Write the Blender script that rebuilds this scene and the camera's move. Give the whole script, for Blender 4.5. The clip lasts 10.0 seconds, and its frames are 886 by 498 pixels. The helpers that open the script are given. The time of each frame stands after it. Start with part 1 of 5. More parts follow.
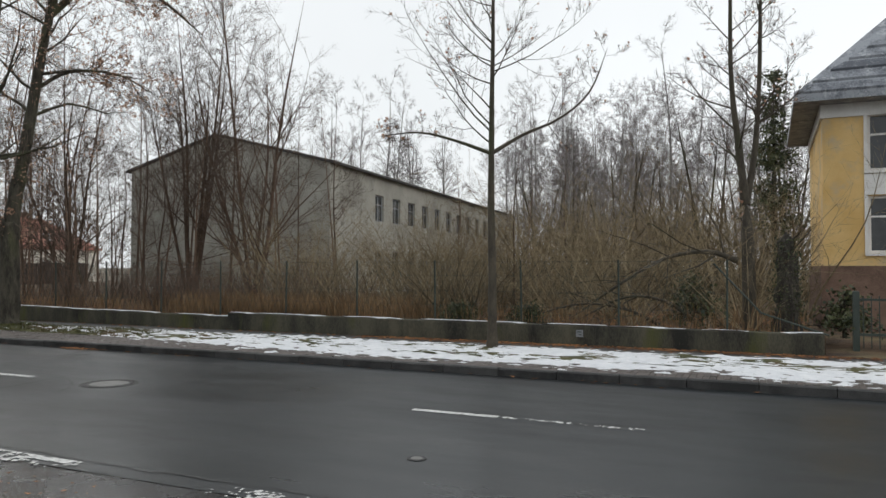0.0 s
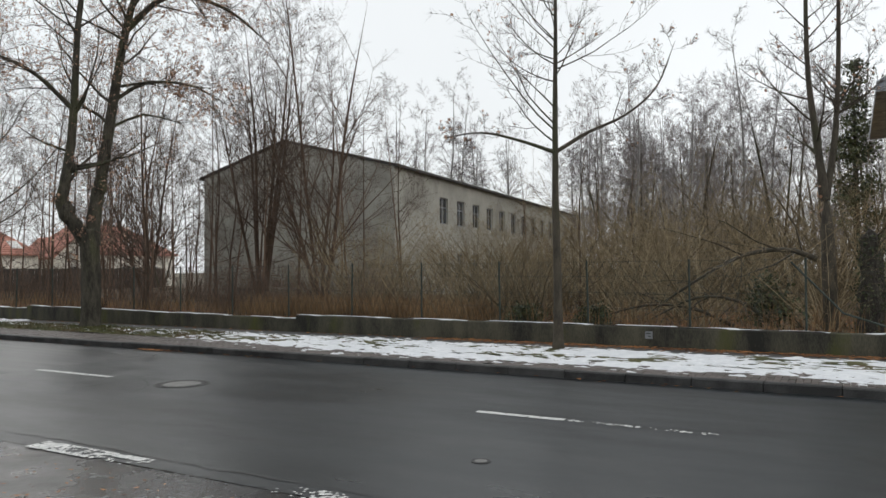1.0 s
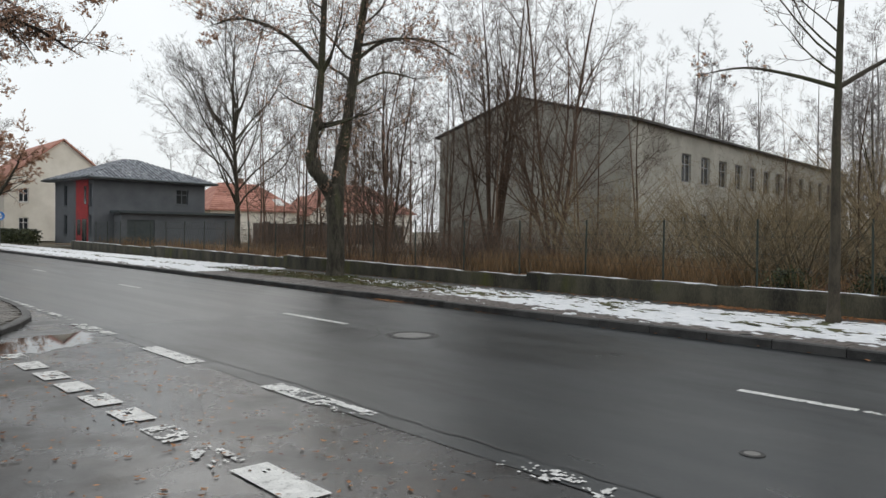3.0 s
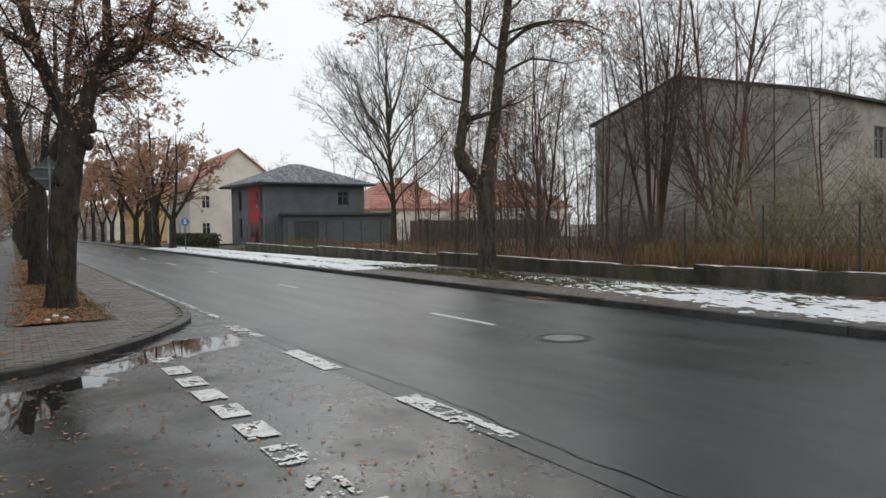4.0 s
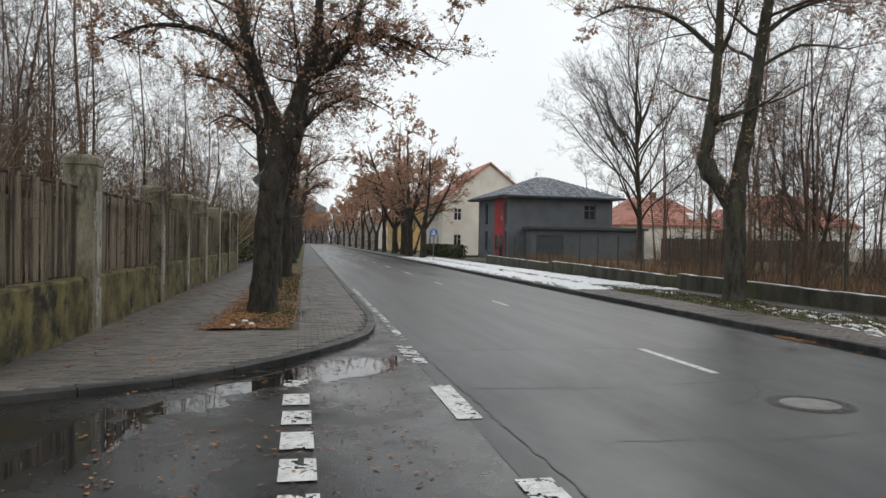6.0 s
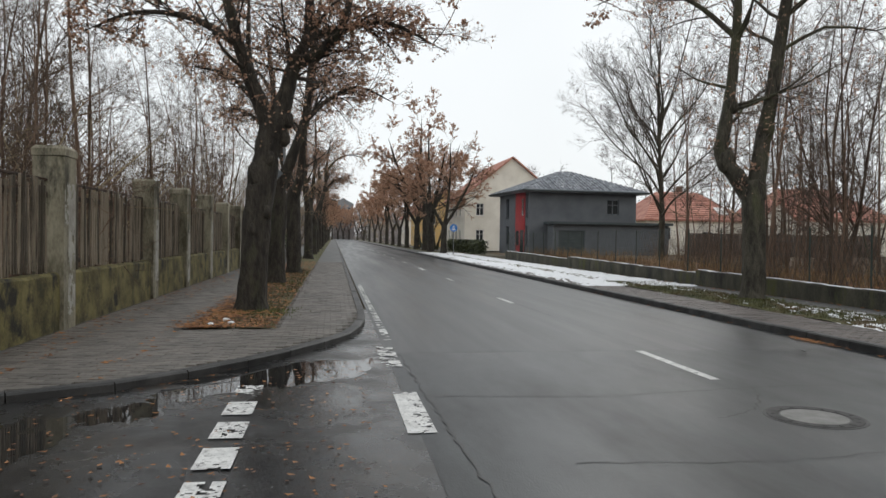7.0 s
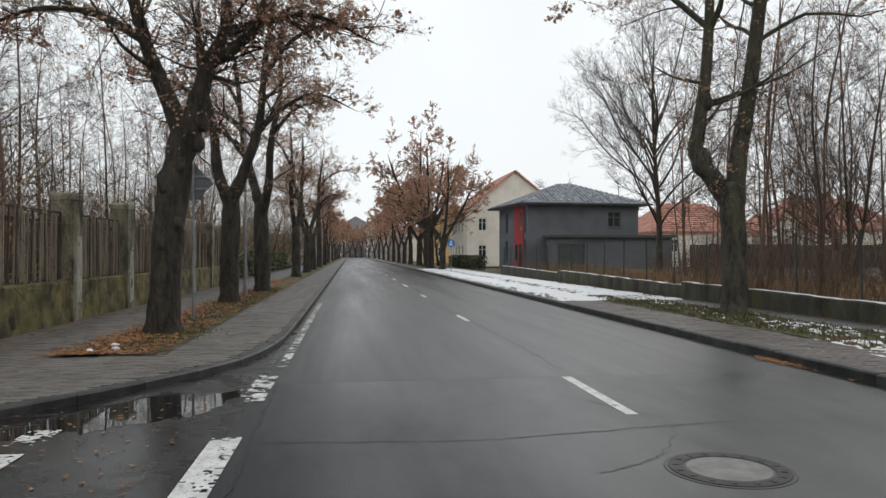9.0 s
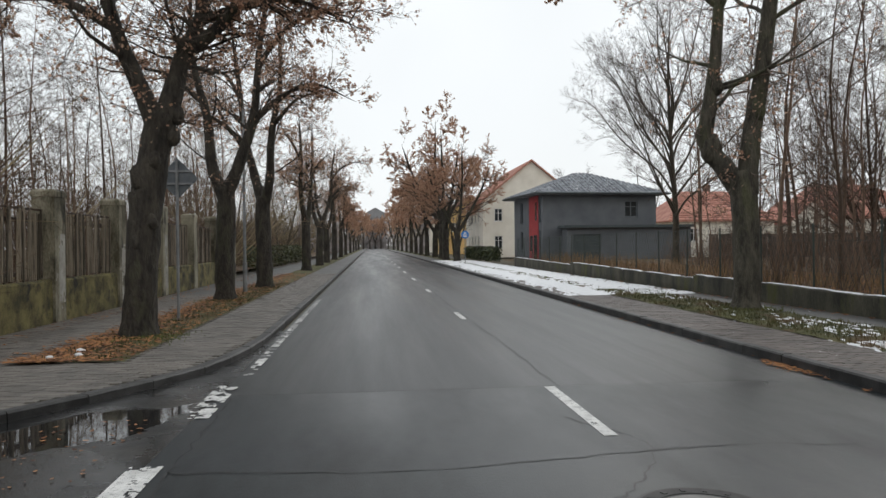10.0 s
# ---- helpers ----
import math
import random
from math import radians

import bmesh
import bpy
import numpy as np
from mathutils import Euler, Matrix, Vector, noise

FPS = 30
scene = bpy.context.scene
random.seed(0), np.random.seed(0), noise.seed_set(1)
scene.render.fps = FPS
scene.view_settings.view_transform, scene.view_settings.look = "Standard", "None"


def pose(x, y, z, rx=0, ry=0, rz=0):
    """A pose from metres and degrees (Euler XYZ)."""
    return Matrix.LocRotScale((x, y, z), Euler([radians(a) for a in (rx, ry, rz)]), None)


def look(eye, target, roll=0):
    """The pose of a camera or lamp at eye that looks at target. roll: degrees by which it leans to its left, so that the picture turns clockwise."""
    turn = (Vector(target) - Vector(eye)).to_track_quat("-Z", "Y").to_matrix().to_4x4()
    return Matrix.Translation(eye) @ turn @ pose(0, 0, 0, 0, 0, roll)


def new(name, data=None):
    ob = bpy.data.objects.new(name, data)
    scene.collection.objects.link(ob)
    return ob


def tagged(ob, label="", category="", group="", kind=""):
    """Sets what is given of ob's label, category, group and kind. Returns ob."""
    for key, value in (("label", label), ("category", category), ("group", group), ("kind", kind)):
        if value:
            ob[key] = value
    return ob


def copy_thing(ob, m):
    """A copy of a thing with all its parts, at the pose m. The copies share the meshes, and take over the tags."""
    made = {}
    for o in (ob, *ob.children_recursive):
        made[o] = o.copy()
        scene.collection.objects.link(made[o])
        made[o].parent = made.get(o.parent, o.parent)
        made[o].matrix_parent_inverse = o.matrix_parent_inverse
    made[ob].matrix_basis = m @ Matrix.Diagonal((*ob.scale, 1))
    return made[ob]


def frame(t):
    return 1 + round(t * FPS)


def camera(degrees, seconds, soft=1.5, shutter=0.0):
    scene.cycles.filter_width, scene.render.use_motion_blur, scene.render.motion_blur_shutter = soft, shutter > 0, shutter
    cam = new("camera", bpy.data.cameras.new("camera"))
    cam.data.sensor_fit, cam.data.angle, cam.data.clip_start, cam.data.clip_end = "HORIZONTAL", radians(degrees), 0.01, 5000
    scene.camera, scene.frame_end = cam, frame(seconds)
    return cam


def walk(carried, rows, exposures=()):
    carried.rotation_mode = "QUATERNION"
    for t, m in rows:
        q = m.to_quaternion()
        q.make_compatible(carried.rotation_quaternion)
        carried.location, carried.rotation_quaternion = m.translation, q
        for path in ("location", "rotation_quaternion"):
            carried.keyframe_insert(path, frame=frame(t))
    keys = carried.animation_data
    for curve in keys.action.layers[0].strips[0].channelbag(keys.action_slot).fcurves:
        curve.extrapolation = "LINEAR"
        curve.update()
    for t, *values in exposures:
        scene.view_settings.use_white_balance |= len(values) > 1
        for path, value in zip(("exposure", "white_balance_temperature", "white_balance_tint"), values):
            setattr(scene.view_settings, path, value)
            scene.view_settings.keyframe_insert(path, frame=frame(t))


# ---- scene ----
cam = camera(62.5, 10.0)
PATH = [
    (0, (-8.241, -5.139, 1.795), (-6.415, -4.325, 1.847), 0.1),
    (0.5, (-8.135, -5.125, 1.77), (-6.375, -4.177, 1.824), -0.2),
    (1, (-8.146, -5.131, 1.772), (-6.4, -4.157, 1.831), -0.4),
    (1.5, (-8.147, -5.124, 1.757), (-6.447, -4.072, 1.8), -0.8),
    (2, (-8.014, -5.022, 1.726), (-6.401, -3.84, 1.741), -1.1),
    (3.5, (-7.068, -4.166, 1.598), (-5.856, -2.577, 1.524), 0.5),
    (4, (-6.741, -3.885, 1.622), (-5.723, -2.164, 1.56), -1.0),
    (4.5, (-6.286, -3.507, 1.626), (-5.511, -1.663, 1.618), -0.2),
    (5, (-5.91, -3.162, 1.596), (-5.133, -1.321, 1.532), -0.4),
    (5.5, (-5.468, -2.776, 1.592), (-4.936, -0.848, 1.578), 0.8),
    (7, (-4.305, -1.816, 1.575), (-4.009, 0.161, 1.543), 0.8),
    (7.5, (-3.868, -1.559, 1.572), (-3.544, 0.414, 1.548), -0.8),
    (8, (-3.434, -1.217, 1.565), (-3.153, 0.762, 1.521), 0.8),
    (8.5, (-3.108, -0.931, 1.553), (-2.81, 1.047, 1.536), 0.4),
    (9, (-2.592, -0.585, 1.488), (-2.339, 1.399, 1.502), -0.1),
    (9.5, (-2.214, -0.271, 1.513), (-2.0, 1.718, 1.485), -0.1),
    (10, (-1.949, 0.067, 1.587), (-1.753, 2.057, 1.575), -0.6),
]
walk(cam, [(t, look(eye, target, roll)) for t, eye, target, roll in PATH])

# ---- world and light: a flat white winter sky ----
world = bpy.data.worlds.new("overcast_sky")
scene.world = world
world.use_nodes = True
wn, wl = world.node_tree.nodes, world.node_tree.links
wn.clear()
w_out = wn.new("ShaderNodeOutputWorld")
w_bg = wn.new("ShaderNodeBackground")
w_sky = wn.new("ShaderNodeTexSky")
w_sky.sky_type = "NISHITA"
w_sky.sun_disc = False
w_sky.sun_elevation, w_sky.sun_rotation = radians(22), radians(150)
w_sky.air_density, w_sky.dust_density = 1.0, 4.0
w_gain = wn.new("ShaderNodeVectorMath")
w_gain.operation = "SCALE"
w_gain.inputs["Scale"].default_value = 0.10
w_mix = wn.new("ShaderNodeMix")
w_mix.data_type = "RGBA"
w_mix.inputs["Factor"].default_value = 0.88
w_cloud = wn.new("ShaderNodeTexNoise")
w_cloud.inputs["Scale"].default_value, w_cloud.inputs["Detail"].default_value = 1.6, 4.0
w_ramp = wn.new("ShaderNodeValToRGB")
w_ramp.color_ramp.elements[0].position, w_ramp.color_ramp.elements[0].color = 0.30, (0.940, 0.970, 0.985, 1)
w_ramp.color_ramp.elements[1].position, w_ramp.color_ramp.elements[1].color = 0.72, (1.085, 1.12, 1.135, 1)
wl.new(w_sky.outputs["Color"], w_gain.inputs[0])
wl.new(w_cloud.outputs["Fac"], w_ramp.inputs["Fac"])
wl.new(w_gain.outputs["Vector"], w_mix.inputs["A"])
wl.new(w_ramp.outputs["Color"], w_mix.inputs["B"])
wl.new(w_mix.outputs["Result"], w_bg.inputs["Color"])
w_bg.inputs["Strength"].default_value = 1.0
wl.new(w_bg.outputs["Background"], w_out.inputs["Surface"])

sun_data = bpy.data.lights.new("sun", "SUN")
sun_data.energy, sun_data.angle, sun_data.color = 0.5, radians(25), (1.0, 0.985, 0.95)
sun = new("sun", sun_data)
sun.rotation_euler = (radians(60), 0, radians(150))


# ---- materials ----
def mat(name, low, high, rough=0.8, scale=3.0, fine=40.0, bump=0.3, depth=0.01, stretch=(1, 1, 1), metal=0.0, rand=0.0,
        stain=None, stain_scale=0.8, stain_at=(0.5, 0.65), rough_var=0.0, grain=0.35, island=0.0, spec=0.5, thin=0.0):
    """A surface with broad mottling from low to high, a fine grain, an optional third stain colour and a fine relief."""
    m = bpy.data.materials.new(name)
    m.use_nodes = True
    n, l = m.node_tree.nodes, m.node_tree.links
    b = n["Principled BSDF"]
    geo = n.new("ShaderNodeNewGeometry")
    mp = n.new("ShaderNodeMapping")
    mp.inputs["Scale"].default_value = stretch
    l.new(geo.outputs["Position"], mp.inputs["Vector"])
    broad = n.new("ShaderNodeTexNoise")
    broad.inputs["Scale"].default_value, broad.inputs["Detail"].default_value, broad.inputs["Roughness"].default_value = scale, 6, 0.6
    small = n.new("ShaderNodeTexNoise")
    small.inputs["Scale"].default_value, small.inputs["Detail"].default_value = fine, 4
    l.new(mp.outputs["Vector"], broad.inputs["Vector"])
    l.new(mp.outputs["Vector"], small.inputs["Vector"])
    add = n.new("ShaderNodeMath")
    add.operation = "MULTIPLY_ADD"
    add.inputs[1].default_value = grain
    l.new(small.outputs["Fac"], add.inputs[0])
    l.new(broad.outputs["Fac"], add.inputs[2])
    value = add.outputs["Value"]
    if rand or island:
        more = n.new("ShaderNodeMath")
        more.operation = "MULTIPLY_ADD"
        more.inputs[1].default_value = rand or island
        if rand:
            l.new(n.new("ShaderNodeObjectInfo").outputs["Random"], more.inputs[0])
        else:
            l.new(geo.outputs["Random Per Island"], more.inputs[0])
        l.new(value, more.inputs[2])
        value = more.outputs["Value"]
    mid = 0.5 + 0.5 * grain + 0.5 * (rand or island)
    ramp = n.new("ShaderNodeValToRGB")
    ramp.color_ramp.elements[0].position, ramp.color_ramp.elements[0].color = max(0, (mid - 0.16) / 1.5), (*low, 1)
    ramp.color_ramp.elements[1].position, ramp.color_ramp.elements[1].color = min(1, (mid + 0.16) / 1.5), (*high, 1)
    div = n.new("ShaderNodeMath")
    div.operation = "DIVIDE"
    div.inputs[1].default_value = 1.5
    l.new(value, div.inputs[0])
    l.new(div.outputs["Value"], ramp.inputs["Fac"])
    colour = ramp.outputs["Color"]
    if stain:
        sn = n.new("ShaderNodeTexNoise")
        sn.inputs["Scale"].default_value, sn.inputs["Detail"].default_value, sn.inputs["Roughness"].default_value = stain_scale, 7, 0.65
        l.new(mp.outputs["Vector"], sn.inputs["Vector"])
        sr = n.new("ShaderNodeMapRange")
        sr.inputs["From Min"].default_value, sr.inputs["From Max"].default_value = stain_at
        l.new(sn.outputs["Fac"], sr.inputs["Value"])
        mx = n.new("ShaderNodeMix")
        mx.data_type = "RGBA"
        l.new(sr.outputs["Result"], mx.inputs["Factor"])
        l.new(colour, mx.inputs["A"])
        mx.inputs["B"].default_value = (*stain, 1)
        colour = mx.outputs["Result"]
    l.new(colour, b.inputs["Base Color"])
    b.inputs["Roughness"].default_value, b.inputs["Metallic"].default_value = rough, metal
    b.inputs["Specular IOR Level"].default_value = spec
    if rough_var:
        rr = n.new("ShaderNodeMapRange")
        rr.inputs["From Min"].default_value, rr.inputs["From Max"].default_value = 0.35, 0.65
        rr.inputs["To Min"].default_value, rr.inputs["To Max"].default_value = rough - rough_var, min(1, rough + rough_var)
        l.new(broad.outputs["Fac"], rr.inputs["Value"])
        l.new(rr.outputs["Result"], b.inputs["Roughness"])
    if bump:
        bp = n.new("ShaderNodeBump")
        bp.inputs["Strength"].default_value, bp.inputs["Distance"].default_value = bump, depth
        l.new(small.outputs["Fac"], bp.inputs["Height"])
        l.new(bp.outputs["Normal"], b.inputs["Normal"])
    if thin:
        tr, ms = n.new("ShaderNodeBsdfTranslucent"), n.new("ShaderNodeMixShader")
        ms.inputs["Fac"].default_value = thin
        l.new(colour, tr.inputs["Color"])
        l.new(b.outputs["BSDF"], ms.inputs[1])
        l.new(tr.outputs["BSDF"], ms.inputs[2])
        l.new(ms.outputs["Shader"], n["Material Output"].inputs["Surface"])
    return m


ASPHALT_NEW = mat("asphalt_repaired", (0.0120, 0.0148, 0.0162), (0.026, 0.0312, 0.0342), 0.36, 0.5, 90, 0.35, 0.004, (1, 0.30, 1), rough_var=0.10, grain=0.4, stain=(0.008, 0.009, 0.0096), stain_scale=0.5, stain_at=(0.52, 0.66), spec=0.30)
ASPHALT_OLD = mat("asphalt_driven", (0.010, 0.0115, 0.0125), (0.033, 0.036, 0.039), 0.38, 1.0, 90, 0.3, 0.004, (1, 0.05, 1), rough_var=0.08, grain=0.3, spec=0.40)
ASPHALT_SIDE = mat("asphalt_wet", (0.0105, 0.0107, 0.0109), (0.024, 0.0242, 0.0242), 0.27, 0.8, 70, 0.35, 0.005, rough_var=0.20, grain=0.5, stain=(0.022, 0.018, 0.014), stain_scale=1.1, spec=0.36)
PAINT = mat("road_paint", (0.50, 0.50, 0.49), (0.74, 0.74, 0.72), 0.6, 6, 60, 0.3, 0.003, stain=(0.20, 0.20, 0.20), stain_scale=14, stain_at=(0.55, 0.7))
KERB = mat("kerb_stone", (0.014, 0.014, 0.014), (0.055, 0.054, 0.053), 0.6, 3, 50, 0.5, 0.006, rand=0.25)
PAVER = mat("paver", (0.080, 0.072, 0.063), (0.150, 0.135, 0.118), 0.58, 1.5, 60, 0.4, 0.004, rand=0.35)
PAVER_MANY = mat("paver_bed", (0.080, 0.072, 0.063), (0.150, 0.135, 0.118), 0.58, 1.5, 60, 0.4, 0.004, island=0.35)
PAVER_RED = mat("paver_brown", (0.056, 0.046, 0.040), (0.112, 0.092, 0.081), 0.6, 1.5, 60, 0.4, 0.004, island=0.35)
SAND = mat("joint_sand", (0.060, 0.055, 0.048), (0.110, 0.100, 0.088), 0.9, 3, 80, 0.3)
PATH_GREY = mat("footpath", (0.055, 0.055, 0.055), (0.095, 0.095, 0.092), 0.6, 0.9, 70, 0.3, 0.004, rough_var=0.1)
SOIL = mat("leafy_soil", (0.040, 0.026, 0.016), (0.135, 0.085, 0.050), 0.95, 1.2, 30, 0.8, 0.03, stain=(0.16, 0.125, 0.065), stain_scale=0.5)
GRASSY = mat("winter_grass", (0.030, 0.038, 0.010), (0.110, 0.105, 0.038), 0.95, 1.6, 45, 0.8, 0.03, stain=(0.095, 0.055, 0.024), stain_scale=1.3)
MOSS = mat("moss", (0.045, 0.060, 0.012), (0.13, 0.145, 0.035), 0.95, 3, 40, 0.0)
FIELD = mat("far_ground", (0.09, 0.08, 0.05), (0.17, 0.14, 0.10), 0.95, 0.05, 2, 0.2)
SNOW = mat("old_snow", (0.662, 0.681, 0.708), (0.810, 0.819, 0.837), 0.6, 5, 60, 0.5, 0.01)
WALL = mat("mossy_concrete", (0.012, 0.012, 0.009), (0.088, 0.082, 0.056), 0.85, 1.6, 40, 0.6, 0.015, (1, 1, 0.35), stain=(0.066, 0.070, 0.015), stain_scale=1.0, stain_at=(0.54, 0.68))
PILLAR = mat("pillar_render", (0.078, 0.070, 0.044), (0.320, 0.295, 0.220), 0.85, 2.4, 35, 0.6, 0.012, (1, 1, 0.4), rand=0.2, stain=(0.022, 0.021, 0.013), stain_scale=2.0, stain_at=(0.52, 0.64))
PLASTER = mat("pale_plaster", (0.24, 0.23, 0.20), (0.42, 0.41, 0.37), 0.85, 4, 35, 0.5, 0.01)
PLINTH = mat("plinth_concrete", (0.040, 0.036, 0.014), (0.195, 0.165, 0.062), 0.9, 2.4, 35, 0.7, 0.015, stain=(0.016, 0.015, 0.010), stain_scale=2.2, stain_at=(0.52, 0.64))
PICKET = mat("weathered_wood", (0.052, 0.042, 0.030), (0.240, 0.200, 0.150), 0.85, 3, 40, 0.5, 0.006, (6, 6, 0.6), rand=0.5)
RUST = mat("rusty_iron", (0.018, 0.012, 0.009), (0.070, 0.040, 0.026), 0.8, 5, 50, 0.4, 0.004)
BARK = mat("bark", (0.016, 0.0135, 0.0105), (0.062, 0.053, 0.041), 0.9, 6, 22, 1.0, 0.07, (1, 1, 0.35), stain=(0.046, 0.050, 0.024), stain_scale=1.5, stain_at=(0.54, 0.70))
BARK_GREY = mat("bark_grey_green", (0.026, 0.023, 0.017), (0.092, 0.083, 0.062), 0.9, 6, 22, 1.0, 0.06, (1, 1, 0.35), stain=(0.078, 0.082, 0.040), stain_scale=1.6, stain_at=(0.50, 0.68))
BARK_YOUNG = mat("bark_smooth", (0.034, 0.028, 0.020), (0.084, 0.070, 0.050), 0.85, 5, 40, 0.5, 0.008, (1, 1, 0.4), stain=(0.045, 0.050, 0.022))
BARK_RED = mat("bark_brown", (0.070, 0.045, 0.031), (0.185, 0.122, 0.086), 0.9, 5, 40, 0.5, 0.008, (1, 1, 0.4), rand=0.5)
TWIG = mat("twigs", (0.068, 0.051, 0.040), (0.152, 0.117, 0.093), 0.9, 1, 20, 0.0, rand=0.3)
TWIG_TWO = mat("twigs_brown_grey", (0.085, 0.070, 0.060), (0.185, 0.155, 0.135), 0.9, 1, 20, 0.0, rand=0.3)
TWIG_GREY = mat("twigs_grey", (0.135, 0.118, 0.118), (0.25, 0.225, 0.225), 0.9, 1, 20, 0.0, rand=0.3)
BARK_BIRCH = mat("birch_bark", (0.154, 0.147, 0.140), (0.350, 0.343, 0.329), 0.8, 4, 20, 0.3, 0.005, (1, 1, 2.5))
TWIG_TAN = mat("twigs_tan", (0.105, 0.078, 0.042), (0.33, 0.262, 0.160), 0.9, 1, 20, 0.0, rand=0.5)
LEAF = mat("withered_leaf", (0.35, 0.195, 0.125), (0.60, 0.40, 0.285), 0.8, 2, 20, 0.0, island=0.5, thin=0.45)
LEAF_GREEN = mat("evergreen_leaf", (0.022, 0.034, 0.014), (0.085, 0.095, 0.035), 0.6, 2, 20, 0.0, island=0.4)
LITTER = mat("fallen_leaf", (0.085, 0.033, 0.013), (0.36, 0.165, 0.062), 0.8, 1.2, 20, 0.0, island=0.5)
STRAW = mat("dry_grass", (0.150, 0.090, 0.042), (0.320, 0.205, 0.105), 0.9, 1, 20, 0.0, island=0.4)
IRON = mat("cast_iron", (0.010, 0.010, 0.010), (0.035, 0.034, 0.033), 0.6, 5, 60, 0.4, 0.003, metal=0.2)
LID = mat("cover_concrete", (0.13, 0.128, 0.12), (0.21, 0.205, 0.195), 0.6, 6, 60, 0.5, 0.003)
STEEL = mat("galvanised_steel", (0.17, 0.18, 0.19), (0.28, 0.29, 0.30), 0.5, 3, 50, 0.1, metal=0.5)
POST_GREEN = mat("green_post_paint", (0.02, 0.03, 0.024), (0.04, 0.055, 0.045), 0.5, 4, 40, 0.1)
BLOCKWALL = mat("grey_brickwork", (0.35, 0.34, 0.30), (0.48, 0.47, 0.42), 0.9, 0.7, 30, 0.4, 0.01, stain=(0.30, 0.29, 0.255), stain_scale=0.4)
ROOFEDGE = mat("roof_felt", (0.035, 0.034, 0.032), (0.077, 0.070, 0.070), 0.8, 2, 30, 0.3)
GREYWALL = mat("grey_render", (0.112, 0.122, 0.135), (0.150, 0.161, 0.176), 0.85, 0.8, 50, 0.3, 0.004)
DARKDOOR = mat("garage_door_paint", (0.045, 0.06, 0.065), (0.07, 0.085, 0.09), 0.5, 2, 30, 0.1)
REDPANEL = mat("red_panel", (0.30, 0.02, 0.025), (0.42, 0.035, 0.04), 0.5, 2, 40, 0.1)
ROOFDARK = mat("snow_dusted_tile", (0.10, 0.11, 0.13), (0.30, 0.32, 0.35), 0.7, 2.5, 20, 0.3, rand=0.3, stain=(0.55, 0.57, 0.6), stain_scale=3, stain_at=(0.55, 0.7))
ROOFRED = mat("red_roof_tile", (0.32, 0.130, 0.095), (0.50, 0.245, 0.185), 0.8, 1.5, 20, 0.3, rand=0.3)
CREAM = mat("cream_render", (0.72, 0.68, 0.60), (0.86, 0.82, 0.74), 0.9, 0.6, 40, 0.2, 0.004)
OCHRE = mat("ochre_render", (0.62, 0.40, 0.145), (0.76, 0.54, 0.245), 0.9, 0.8, 40, 0.2, 0.004, stain=(0.50, 0.40, 0.26), stain_scale=0.9)
SANDSTONE = mat("red_plinth", (0.112, 0.070, 0.052), (0.210, 0.133, 0.098), 0.9, 1.5, 25, 0.6, 0.02)
WHITE = mat("white_paint", (0.66, 0.65, 0.63), (0.80, 0.79, 0.77), 0.6, 2, 30, 0.1)
BLUE = mat("sign_blue", (0.02, 0.16, 0.50), (0.03, 0.22, 0.62), 0.4, 2, 30, 0.0)
SIGN_BACK = mat("sign_back", (0.10, 0.115, 0.13), (0.16, 0.175, 0.19), 0.55, 3, 30, 0.1, metal=0.4)
# twigs of the far woods, distance haze painted in as a paler grey
FARWOOD_HAZY = mat("far_wood_haze_tone", (0.21, 0.185, 0.185), (0.34, 0.31, 0.31), 0.95, 0.08, 3, 0.0, island=0.4)
SLATE = mat("far_slate", (0.20, 0.23, 0.27), (0.28, 0.31, 0.35), 0.8, 0.5, 10, 0.0)
PLANK = mat("fence_plank", (0.050, 0.040, 0.036), (0.125, 0.098, 0.085), 0.9, 3, 40, 0.4, 0.004, (5, 5, 0.5), rand=0.4)
# far wall grey, lightened in place of haze; also the block's window frames
FARWALL = mat("far_render_hazed", (0.22, 0.225, 0.235), (0.30, 0.305, 0.315), 0.9, 0.5, 20, 0.0)
WATER = mat("puddle_water", (0.012, 0.012, 0.012), (0.02, 0.02, 0.02), 0.03, 2, 8, 0.02, 0.002, spec=0.5)
GLASS = mat("window_glass", (0.02, 0.023, 0.026), (0.045, 0.05, 0.055), 0.08, 0.5, 5, 0.0)
CRACK = mat("crack_tar", (0.012, 0.012, 0.012), (0.03, 0.03, 0.03), 0.5, 5, 50, 0.2)


